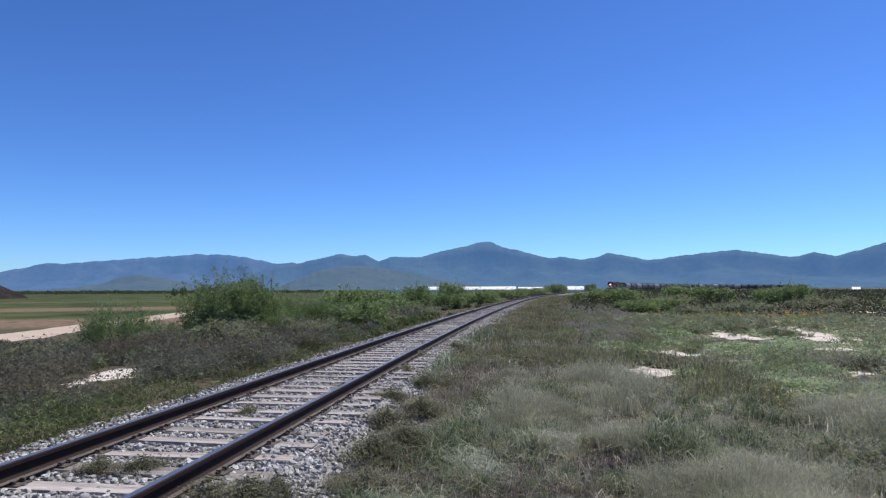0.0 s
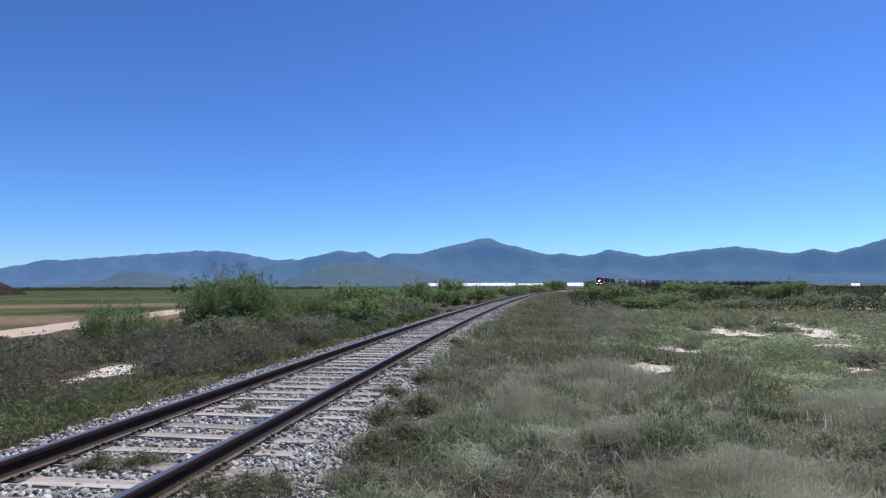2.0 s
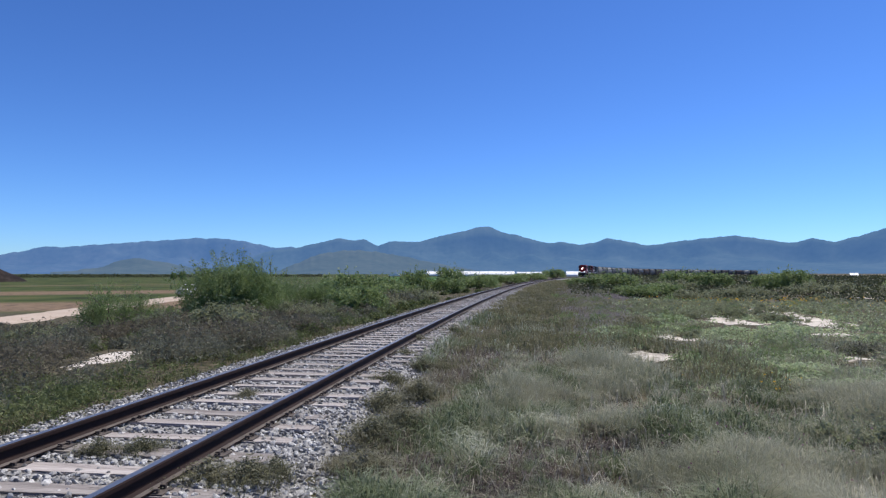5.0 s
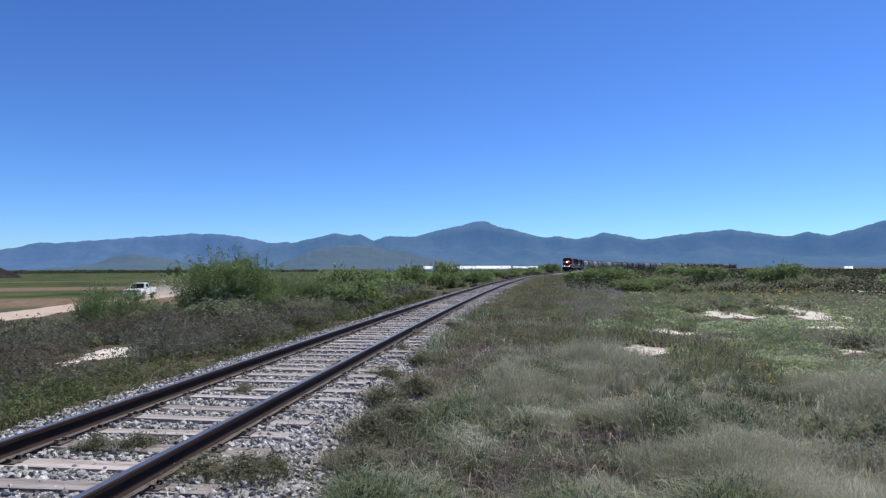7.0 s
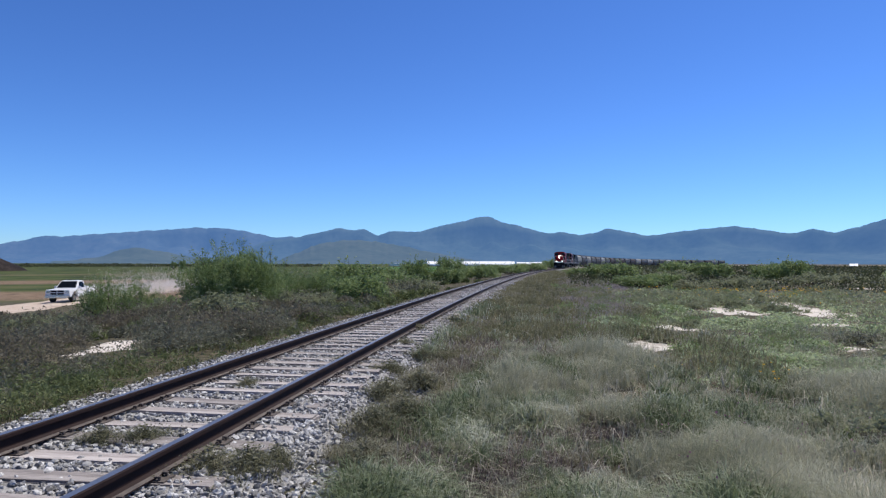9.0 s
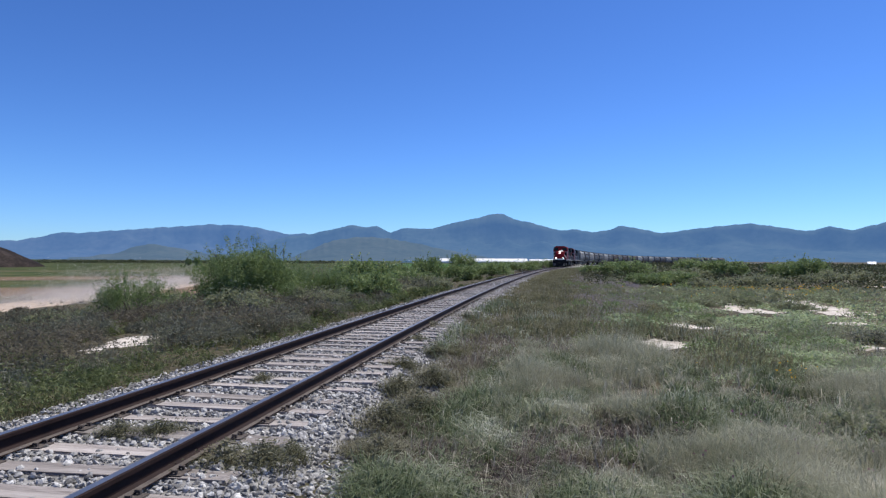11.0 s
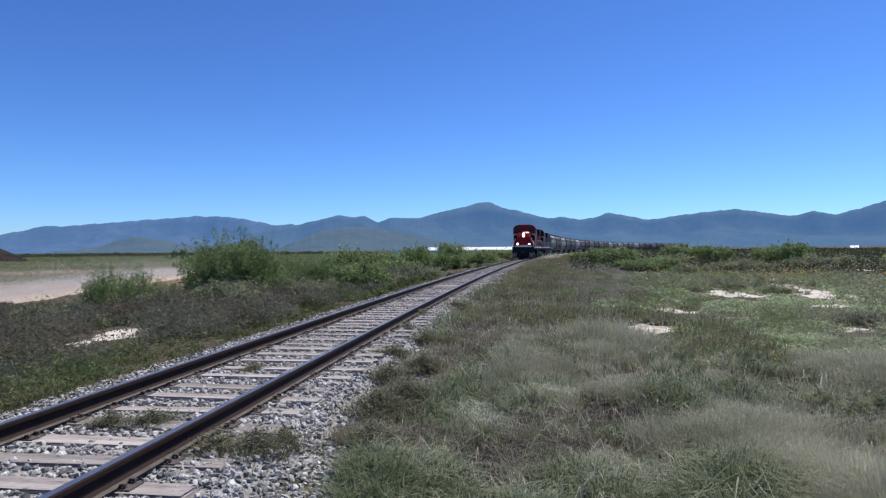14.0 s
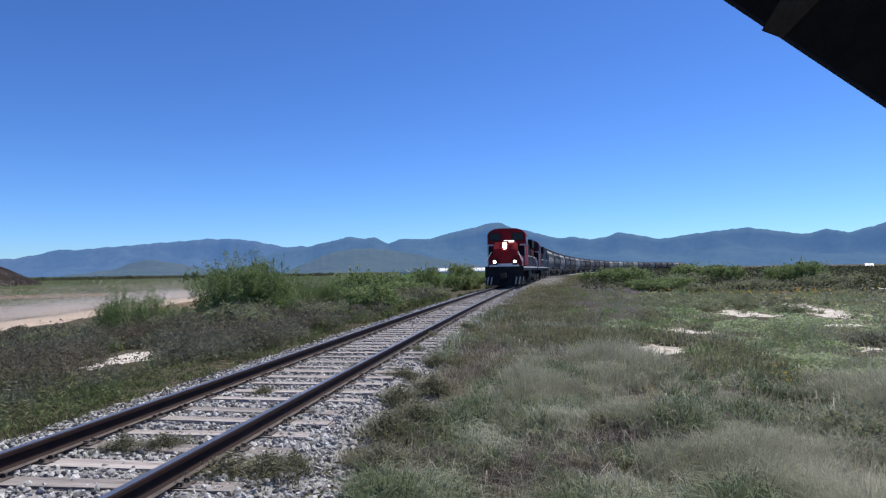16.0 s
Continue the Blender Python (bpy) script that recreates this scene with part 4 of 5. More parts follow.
# tawny grass that hugs the far side of the ballast
rng = np.random.default_rng(109)
n = 78000
ts = 11 * (150 / 11) ** rng.random(n)
off = 1.15 + 6.5 * rng.random(n) ** 1.4
tx, ty, th = on_track(ts)
x, y = tx + off * np.cos(th), ty - off * np.sin(th)
keep = (off > 1.3 + 0.3 * waves(x, y, 44, 3, 0.9) + np.interp(ts, [11, 18], [0.5, 0])) & (rng.random(n) < np.clip(0.6 + 1.3 * waves(x, y, 58, 3, 1.2), 0.1, 1) * (1 - 0.85 * heather_band(x, y)) * (1 - 0.97 * bare(x, y)))
x, y, ts = x[keep], y[keep], ts[keep]
stuff("tawny_grass", blades(x, y, rng.uniform(0.1, 0.3, len(x)), 0.004 + 0.0010 * ts, rng.uniform(0.3, 1.4, len(x)), rng, z=np.maximum(ground_z(x, y), -0.16)), G["tawny"], "tawny grass along the ballast foot", "grass")

# low leafy cover on the open ground
x, y, d, rng = scatter(250000, 104, (3, 32), (8, 44))
clump = waves(x, y, 54, 4, 1.1)
keep = (lateral(x, y) > 5) & (rng.random(len(x)) < np.clip(0.55 + 1.3 * clump, 0.03, 1) * np.interp(lateral(x, y), [5, 5.8, 9, 60], [0.1, 0.9, 1, 1]) * np.clip((y - 9.5) / 1.5, 0, 1) * np.interp(y, [22, 32], [1, 0.3]) * (1 - heather_band(x, y)) * (1 - 0.99 * bare(x, y)))
x, y, d, clump = x[keep], y[keep], d[keep], clump[keep]
p = np.stack([x, y, ground_z(x, y) + rng.random(len(x)) ** 1.3 * (0.08 + 0.24 * np.clip(clump, 0, 1))], -1)
stuff("ground_cover", leaves(p, 0.012 + 0.0018 * d, rng, 0.7), G["cover"], "low leafy green ground cover", "ground cover")

# purplish dry growth
x, y, d, rng = scatter(90000, 111, (-2, 14), (14, 105))
keep = rng.random(len(x)) < heather_band(x, y) * np.clip(0.7 + 1.2 * waves(x, y, 62, 3, 1.5), 0.1, 1) * (1 - 0.97 * bare(x, y))
x, y, d = x[keep], y[keep], d[keep]
stuff("heather", blades(x, y, rng.uniform(0.1, 0.32, len(x)), 0.003 + 0.0007 * d, rng.uniform(0.3, 1.4, len(x)), rng), G["heather"], "greyish purple dry growth in a strip beside the grass", "heather")


def domes(name, label, n, per, seed, az, reach, low, high, size, material, grain, flat_to=0.75, open_sand=0.25):
    """Many small rounded shrubs of fine leaves, low and uneven."""
    x, y, d, rng = scatter(n, seed, az, reach)
    lat = lateral(x, y)
    keep = (lat > low) & (lat < high) & (rng.random(n) < np.clip(0.6 + 1.2 * waves(x / 2, y / 2, seed, 3, 1.2), 0.05, 1)) & (bare(x, y) < open_sand)
    x, y, d = x[keep], y[keep], d[keep]
    r = rng.uniform(size[0], size[1], len(x))
    if open_sand < 1:
        free = np.maximum.reduce([sand_mask(x + r * c, y + r * q) for c, q in ((0.9, 0), (-0.9, 0), (0, 0.9), (0, -0.9))] + [sand_mask(x * q, y * q) for q in (1.07, 1.14, 1.21, 1.28)]) < 0.25
        x, y, d, r = x[free], y[free], d[free], r[free]

    def swell(a_, u, k):
        lump = 1 + 0.3 * np.sin(3 * a_ + k) + 0.2 * np.sin(7 * a_ + 2 * k)
        top = 1 + 0.22 * np.sin(5 * a_ + k) + 0.15 * np.sin(9 * u * 6 + 3 * k)
        return lump, np.sqrt(np.clip(1 - u * u, 0, 1)) * top

    k = np.repeat(np.arange(len(x)), per)
    a_, u, e = rng.uniform(0, 2 * np.pi, len(k)), rng.random(len(k)) ** 0.5, rng.random(len(k))
    lump, top = swell(a_, u, k)
    px, py = x[k] + r[k] * u * np.cos(a_) * lump, y[k] + r[k] * u * np.sin(a_) * lump
    pz = ground_z(px, py) + r[k] * flat_to * top * (0.66 + 0.42 * e)
    p = np.stack([px, py, pz], -1) + rng.normal(0, 0.03, (len(k), 3))
    t1, t2 = rng.normal(size=(len(k), 3)), rng.normal(size=(len(k), 3))
    size_ = (0.008 + grain * d[k])[:, None] * rng.uniform(0.6, 1.4, (len(k), 1))
    t1, t2 = t1 / np.linalg.norm(t1, axis=1)[:, None] * size_ * 2.6, t2 / np.linalg.norm(t2, axis=1)[:, None] * size_
    v, f = np.stack([p - t1 / 2, p + t1 / 2 - t2 / 2, p + t1 / 2 + t2 / 2], 1).reshape(-1, 3), np.arange(3 * len(k)).reshape(-1, 3)
    stuff(name, (v, f), material, label, "scrub")


domes("brown_scrub", "dark brownish grey low scrub", 330, 1050, 301, (-46, -10), (7, 55), -30, -3.4, (0.4, 1.15), G["scrub"], 0.0013, 0.7)
domes("grey_scrub", "greyish green low scrub", 430, 900, 302, (-46, -8), (7, 60), -30, -3.0, (0.3, 0.9), G["grey"], 0.0013, 0.72)
domes("green_scrub", "dark green low scrub beside the ballast", 560, 480, 303, (-46, -4), (5, 70), -22, -2.3, (0.14, 0.55), G["deep"], 0.0013)
domes("verge_scrub", "small dark green weeds along the ballast foot", 1100, 60, 306, (-46, -4), (5, 45), -5.5, -2.15, (0.06, 0.24), G["deep"], 0.0013)
domes("purple_scrub", "purplish grey dry scrub on the open ground", 900, 130, 307, (3, 9), (19, 75), 6.0, 9.5, (0.2, 0.6), G["heather"], 0.0009, 0.4)
domes("plain_scrub", "small grey-green scrub mounds on the open plain", 520, 220, 304, (2, 32), (11, 60), 5.5, 60, (0.18, 0.7), G["sage"], 0.0010, 0.6)
domes("sand_scrub", "tiny grey-green shrubs dotting the bare sand", 420, 90, 308, (7, 25), (16, 36), 5, 18, (0.1, 0.34), G["sage"], 0.0010, 0.8, 2.0)
domes("olive_scrub", "dark olive scrub mounds on the open plain", 300, 220, 305, (-2, 32), (10, 70), 4.0, 60, (0.15, 0.6), G["bush"], 0.0010, 0.6)

# green verge on the low side, beside the ballast
x, y, d, rng = scatter(80000, 106, (-46, -3), (5, 90))
clump = waves(x, y, 56, 4, 1.8)
lat = lateral(x, y)
keep = (lat < -2.1 + 0.25 * waves(x, y, 43, 3, 1.5)) & (lat > -6) & (rng.random(len(x)) < np.clip(0.35 + 2.2 * clump, 0.02, 1) * np.interp(-lat, [1.7, 2.4, 3.2, 6], [0.5, 1, 0.7, 0.3]) * (1 - 0.97 * bare(x, y)))
x, y, d, clump = x[keep], y[keep], d[keep], clump[keep]
stuff("verge_grass", blades(x, y, rng.uniform(0.05, 0.2, len(x)) * (1 + 0.6 * clump), 0.004 + 0.001 * d, rng.uniform(0.4, 1.5, len(x)), rng), G["verge"], "green grass on the verge beside the ballast", "grass")

# straw stalks with seed heads, yellow and purple flowers
x, y, d, rng = scatter(4000, 107, (-18, 32), (3.6, 16))
keep = right_of_bed(x, y, 2.0)
x, y, d = x[keep], y[keep], d[keep]
stuff("straw_stalks", blades(x, y, rng.uniform(0.16, 0.46, len(x)), 0.0042 + 0.0006 * d, rng.uniform(0.4, 1.6, len(x)), rng), G["seed"], "bleached straw-coloured grass stalks", "grass")
rng = np.random.default_rng(108)
cx = np.concatenate([rng.normal(5.4, 1.3, 260), rng.normal(11.5, 2.4, 500), rng.normal(17, 3, 300)])
cy = np.concatenate([rng.normal(10.6, 0.5, 260), rng.normal(38, 3.5, 500), rng.normal(42, 3, 300)])
keep = waves(cx, cy, 57, 3, 1.4) > -0.1
cx, cy = cx[keep], cy[keep]
p = np.stack([cx, cy, ground_z(cx, cy) + rng.uniform(0.12, 0.3, len(cx))], -1)
stuff("yellow_flowers", leaves(p, 0.02 + 0.0016 * np.hypot(cx, cy), rng, 0.5, 1.1), G["flower"], "scattered small yellow wildflowers", "wildflowers")
cx, cy = rng.normal(2.2, 0.7, 130), rng.normal(5.6, 0.9, 130)
p = np.stack([cx, cy, ground_z(cx, cy) + rng.uniform(0.2, 0.42, len(cx))], -1)
stuff("purple_flowers", leaves(p, np.full(len(cx), 0.016), rng, 0.3, 1.4), G["purple"], "sparse small purple wildflowers", "wildflowers")


# ---- shrubs and trees ----
def shrub_meshes(seed, lobes, n, leaf, spiky, lobe=(0.13, 0.26)):
    """Stems and crown of a bush one unit high and about one unit in radius."""
    rng = np.random.default_rng(seed)
    a = rng.uniform(0, 2 * np.pi, lobes)
    r = np.sqrt(rng.random(lobes)) * 0.78
    c = np.stack([r * np.cos(a), r * np.sin(a), (0.22 + 0.55 * rng.random(lobes)) * (1.0 - 0.5 * r * r)], -1)
    which = rng.integers(0, lobes, n)
    spread = rng.uniform(lobe[0], lobe[1], lobes)[which][:, None]
    off = rng.normal(size=(n, 3))
    off /= np.linalg.norm(off, axis=1)[:, None]
    off *= rng.random(n)[:, None] ** 0.45
    p = c[which] + off * spread * [1.25, 1.25, 0.8]
    m = int(n * spiky)
    if m:
        k = rng.integers(0, 70, m)
        tips_a, tips_r = rng.uniform(0, 2 * np.pi, 70), np.sqrt(rng.random(70)) * 0.85
        t = rng.random(m)
        reach = (0.62 + 0.42 * rng.random(70))[k] * (1 - 0.35 * tips_r[k] ** 2)
        lean = (0.15 * rng.normal(size=70))[k]
        p[:m] = np.stack([tips_r[k] * np.cos(tips_a[k]) * (0.75 + 0.3 * t) + lean * t, tips_r[k] * np.sin(tips_a[k]) * (0.75 + 0.3 * t), reach * (0.45 + 0.55 * t)], -1) + rng.normal(0, 0.025, (m, 3))
    p[:, 2] = np.clip(p[:, 2], 0.03, None)
    v, f = leaves(p, np.full(n, leaf), rng, 0.1, 2.2)
    bm = bmesh.new()
    for i in range(min(lobes, 12)):
        e = Vector(c[i])
        b = Vector((0.05 * rng.normal(), 0.05 * rng.normal(), -0.03))
        tube(bm, [b, b.lerp(e, 0.5) + Vector((0, 0, 0.06)), e, e + Vector((0.06 * rng.normal(), 0.06 * rng.normal(), 0.16))], 0.022, 0.005, 5)
    st = bpy.data.meshes.new("stem")
    bm.to_mesh(st)
    bm.free()
    st.materials.append(BARK)
    return st, v, f


def shrub(name, label, category, group, meshes, material, m):
    t = thing(name, label, category, group)
    part("stem", meshes[0], None, t)
    part("crown", mesh_np("crown", meshes[1], meshes[2], material), None, t)
    t.matrix_basis = m
    return t


def stand(x, y, r, h, turn=0.0, sink=0.05):
    z = float(ground_z(np.array([x]), np.array([y]))[0]) - sink
    return pose(x, y, z, 0, 0, turn) @ Matrix.Diagonal((r, r, 1.15 * h, 1))


BIG = shrub_meshes(1, 95, 60000, 0.0125, 0.16, (0.09, 0.19))
shrub("mesquite_bush", "big dense green bush with spiky upright shoots", "bush", "", BIG, G["bush"], stand(-15.0, 31.6, 3.15, 3.45))
THIN = shrub_meshes(2, 30, 15000, 0.0150, 0.34, (0.12, 0.24))
FULL = shrub_meshes(3, 30, 4800, 0.036, 0.16, (0.12, 0.24))
LOW = shrub_meshes(4, 14, 2600, 0.034, 0.2)
MOUND = shrub_meshes(5, 16, 1300, 0.036, 0.1)
kinds = {"thin": (THIN, "bush", "airy light green bush with fine upright twigs"), "full": (FULL, "bush", "rounded leafy green bush"), "low": (LOW, "sage", "low grey-green sage shrub"),
         "brown": (MOUND, "scrub", "rounded brownish grey scrub mound"), "dull": (MOUND, "grey", "rounded greyish green scrub mound"), "green": (MOUND, "deep", "rounded dark green scrub mound")}
first = {}
ROWS = [("thin", -17.2, 25.0, 1.6, 2.2), ("thin", -15.8, 25.6, 1.2, 1.35), ("thin", -14.1, 37.4, 1.3, 2.2), ("full", -12.0, 43.4, 2.1, 2.55), ("full", -7.9, 30.0, 1.45, 1.55), ("full", -10.1, 59.2, 1.5, 2.8),
        ("full", -10.3, 51.0, 1.95, 1.6), ("full", -8.3, 71.5, 1.7, 3.1), ("full", -7.2, 59.6, 1.7, 1.75), ("full", -5.3, 74.8, 2.4, 1.8), ("full", -2.4, 110.0, 3.5, 2.0), ("thin", -11.4, 34.2, 1.1, 1.85),
        ("thin", -12.8, 30.4, 1.0, 1.6), ("full", -9.6, 36.5, 1.4, 1.5), ("thin", -13.4, 33.5, 1.4, 1.9), ("full", -16.8, 40.0, 1.8, 2.2), ("low", -10.2, 27.5, 1.2, 1.0), ("low", -7.4, 33.5, 1.2, 0.9), ("full", -11.8, 54.0, 1.8, 2.2), ("full", -14.5, 47.0, 1.7, 2.3), ("full", -6.0, 88.0, 2.6, 2.1), ("full", 2.0, 150.0, 4.0, 2.3), ("low", -10.6, 21.5, 1.5, 1.2), ("low", -13.6, 22.2, 0.9, 1.15),
        ("low", -8.2, 25.0, 1.1, 0.9), ("low", -12.3, 26.0, 1.2, 1.1), ("low", -15.6, 20.0, 0.9, 0.9), ("low", -6.7, 41.0, 1.3, 1.0), ("low", -18.5, 22.0, 1.1, 1.0), ("low", -19.5, 27.0, 1.2, 1.1),
        ("full", 11.3, 234.7, 4.2, 4.0), ("full", 33.6, 328.3, 3.2, 4.6), ("full", 9.8, 71.3, 2.8, 2.15), ("full", 18.6, 77.8, 2.6, 2.4), ("full", 21.4, 75.0, 2.0, 2.2), ("full", 25.8, 65.1, 1.9, 2.45),
        ("full", 24.6, 67.7, 1.7, 2.1), ("full", 8.5, 49.2, 1.7, 1.15), ("full", 11.2, 53.0, 1.6, 1.2), ("low", 15.1, 47.7, 1.6, 1.0), ("full", 8.6, 94.6, 2.6, 1.4), ("low", 23.6, 55.2, 2.2, 1.35), ("low", 10.9, 43.7, 1.3, 0.9),
        ("low", 17.5, 52.0, 1.8, 1.1), ("low", 28.0, 60.0, 2.0, 1.2), ("low", 12.0, 60.0, 1.9, 1.3), ("low", 15.5, 66.0, 2.0, 1.4), ("low", 7.2, 27.5, 0.8, 0.55), ("low", 8.6, 28.6, 0.9, 0.6), ("low", 9.3, 25.2, 0.7, 0.45),
        ("low", 4.9, 19.6, 0.5, 0.35), ("low", 2.2, 15.6, 0.45, 0.35), ("low", 3.4, 15.9, 0.5, 0.35), ("low", 10.8, 29.8, 0.9, 0.6), ("low", 7.3, 12.2, 1.2, 0.45), ("low", 3.45, 6.9, 0.5, 0.5), ("green", 4.9, 8.4, 0.4, 0.4), ("dull", 5.6, 8.9, 0.45, 0.4), ("brown", 5.3, 10.4, 0.5, 0.3), ("dull", 1.35, 6.6, 0.3, 0.25), ("green", 3.05, 6.3, 0.36, 0.36), ("brown", 3.45, 6.35, 0.4, 0.4), ("dull", 6.6, 15.2, 0.75, 0.32), ("dull", 7.5, 15.6, 0.9, 0.36), ("brown", 8.4, 16.4, 0.8, 0.32),
        ("low", 31.0, 56.0, 2.0, 1.1), ("low", 34.5, 60.0, 2.2, 1.2), ("full", 37.0, 66.0, 2.2, 1.5), ("low", 29.0, 50.0, 1.6, 0.9), ("low", 26.0, 47.0, 1.5, 0.8)]
rng = np.random.default_rng(77)
while len(ROWS) < 128:
    bx, by = rng.uniform(-26, -3), 10 * (38 / 10) ** rng.random()
    lat, r = float(lateral(np.array([bx]), np.array([by]))[0]), rng.uniform(0.35, 0.85) * min(1, by / 17)
    if -13 < lat < -3.1 and bx > -0.9 * by and max(bare(np.array([bx * k]), np.array([by * k]))[0] for k in (1, 1.2, 1.4)) < 0.2:
        kind = "green" if lat > -4.6 else rng.choice(["brown", "brown", "dull", "green"])
        ROWS.append((str(kind), bx, by, r, r * rng.uniform(0.6, 0.85)))
for i, (k, bx, by, br, bh) in enumerate(ROWS):
    m = stand(bx, by, br * (1.22 if k == "full" else 1.1), bh, i * 67.0)
    if k not in first:
        msh, mat, lab = kinds[k]
        first[k] = shrub("bush" if k in ("thin", "full") else "sage_shrub" if k == "low" else "scrub_mound", lab, "bush" if k in ("thin", "full") else "shrub", "bushes beside the track" if k in ("thin", "full") else "low shrubs on the plain", msh, G[mat], m)
    else:
        src = first[k]
        c = copy_thing(src, pose(0, 0, 0))
        c.matrix_basis = m


# weeds in and beside the track
def weed_mesh(seed, n, h):
    rng = np.random.default_rng(seed)
    r = np.minimum(np.abs(rng.normal(0, 0.45, n)), 0.95)
    a = rng.uniform(0, 2 * np.pi, n)
    lump = 1 + 0.3 * np.sin(2 * a + seed) + 0.2 * np.sin(5 * a)
    x, y, top = r * np.cos(a) * lump, r * np.sin(a) * lump * 0.85, h * np.exp(-0.7 * r)
    v, f = blades(x, y, rng.uniform(0.4, 1.0, n) * top, np.full(n, 0.02), rng.uniform(0.2, 1.1, n), rng, z=np.zeros(n), lift=0.02)
    v2, f2 = leaves(np.stack([x, y, rng.uniform(0.1, 0.95, n) * top], -1), 0.035, rng, 0.2, 2.2)
    return mesh_np("weed", np.concatenate([v, v2]), np.concatenate([f, f2 + len(v)]), G["weed"])


WEEDS = [weed_mesh(k, 700, 0.95) for k in range(4)]
for i, (wx, wy, r, h) in enumerate([(-3.72, 5.22, 0.3, 0.2), (-3.36, 5.3, 0.36, 0.2), (-3.52, 7.8, 0.3, 0.17), (-2.95, 10.1, 0.3, 0.1), (-2.4, 4.65, 0.42, 0.3), (-2.12, 4.72, 0.42, 0.3), (-2.0, 5.0, 0.26, 0.2),
                                    (-2.0, 9.4, 0.55, 0.24), (-1.5, 6.3, 0.5, 0.27), (-1.7, 7.8, 0.5, 0.27), (-2.3, 12.3, 0.5, 0.24), (-2.45, 14.9, 0.45, 0.26), (-1.3, 5.2, 0.4, 0.24), (-1.3, 6.9, 0.5, 0.27), (-1.9, 17.5, 0.6, 0.3), (-1.75, 10.9, 0.4, 0.26), (-1.4, 8.6, 0.5, 0.27)]):
    w = tagged(new("weed_tuft", WEEDS[i % 4]), "grey-green weed tuft growing between the ballast stones", "weed", "weeds in the track")
    w.matrix_basis = pose(wx, wy, -0.05 if wx < -2.6 else -0.1, 0, 0, i * 51) @ Matrix.Diagonal((r, r, h, 1))


# grass tussocks that stand out along the ballast and in the near grass
def tussock_mesh(seed, n, material):
    rng = np.random.default_rng(seed)
    a = rng.uniform(0, 2 * np.pi, n)
    r = np.abs(rng.normal(0, 0.34, n))
    x, y = r * np.cos(a), r * np.sin(a)
    h, w, lean = rng.uniform(0.45, 1.0, n), np.full(n, 0.013), rng.uniform(0.2, 1.5, n)
    out = a + rng.normal(0, 1.1, n)
    W = np.stack([-np.sin(out) * w / 2, np.cos(out) * w / 2, np.zeros(n)], -1)
    p = np.stack([x, y, np.full(n, -0.03)], -1)
    bend = np.stack([np.cos(out) * lean * h * 0.75, np.sin(out) * lean * h * 0.75, np.zeros(n)], -1)
    up = np.stack([np.zeros(n), np.zeros(n), h], -1)
    mid, tip = p + bend * 0.3 + up * 0.62, p + bend + up * np.maximum(0.25, 1 - 0.45 * lean)[:, None]
    v = np.stack([p - W, p + W, mid - 0.8 * W, mid + 0.8 * W, tip], 1).reshape(-1, 3)
    k = np.arange(n)[:, None] * 5
    return mesh_np("tussock", v, np.concatenate([k + [0, 1, 3], k + [0, 3, 2], k + [2, 3, 4]], 1).reshape(-1, 3), material)


TUSSOCK = [tussock_mesh(1, 400, G["arching"]), tussock_mesh(2, 400, G["verge"]), tussock_mesh(3, 460, G["feather"]), tussock_mesh(4, 400, G["dry"]), tussock_mesh(5, 420, G["russet"])]
rng = np.random.default_rng(77)
made = 0
while made < 120:
    q = rng.random()
    tx, ty = rng.uniform(-1.9, 4.6), 3.9 * (13 / 3.9) ** rng.random()
    lt = float(lateral(np.array([tx]), np.array([ty]))[0])
    if lt < 1.8 or ty < 4.6 or float(bare(np.array([tx]), np.array([ty]))[0]) > 0.2 or abs(math.atan2(tx, ty)) > 0.6:
        continue
    near_bed = lt < 2.8
    which = (1 if q < 0.55 else 3) if near_bed else (2 if q < 0.3 else 0 if q < 0.88 else 3)
    ob = tagged(new("grass_tussock", TUSSOCK[which]), ("dense green grass tussock beside the ballast" if near_bed else "pale feathery grass tussock", "dry brownish grass tussock", "grey-green arching grass tussock")[0 if which in (1, 2) else 1 if which == 3 else 2], "grass tussock", "grass tussocks")
    r, h = rng.uniform(0.22, 0.42), rng.uniform(0.16, 0.32) * (1.3 if which == 2 else 1)
    ob.matrix_basis = pose(tx, ty, float(ground_z(np.array([tx]), np.array([ty]))[0]), 0, 0, rng.uniform(0, 360)) @ Matrix.Diagonal((r, r, h, 1))
    made += 1


for tx, ty, r, h in ((1.05, 4.75, 0.36, 0.3), (1.35, 4.9, 0.4, 0.34), (1.2, 5.3, 0.34, 0.3), (1.65, 5.15, 0.36, 0.3), (-1.1, 7.3, 0.34, 0.36), (-1.25, 6.2, 0.32, 0.32), (0.7, 4.45, 0.34, 0.26)):
    ob = tagged(new("grass_tussock", TUSSOCK[4]), "dark russet grass tussock with dry heads", "grass tussock", "grass tussocks")
    ob.matrix_basis = pose(tx, ty, float(ground_z(np.array([tx]), np.array([ty]))[0]), 0, 0, tx * 90) @ Matrix.Diagonal((r, r, h, 1))


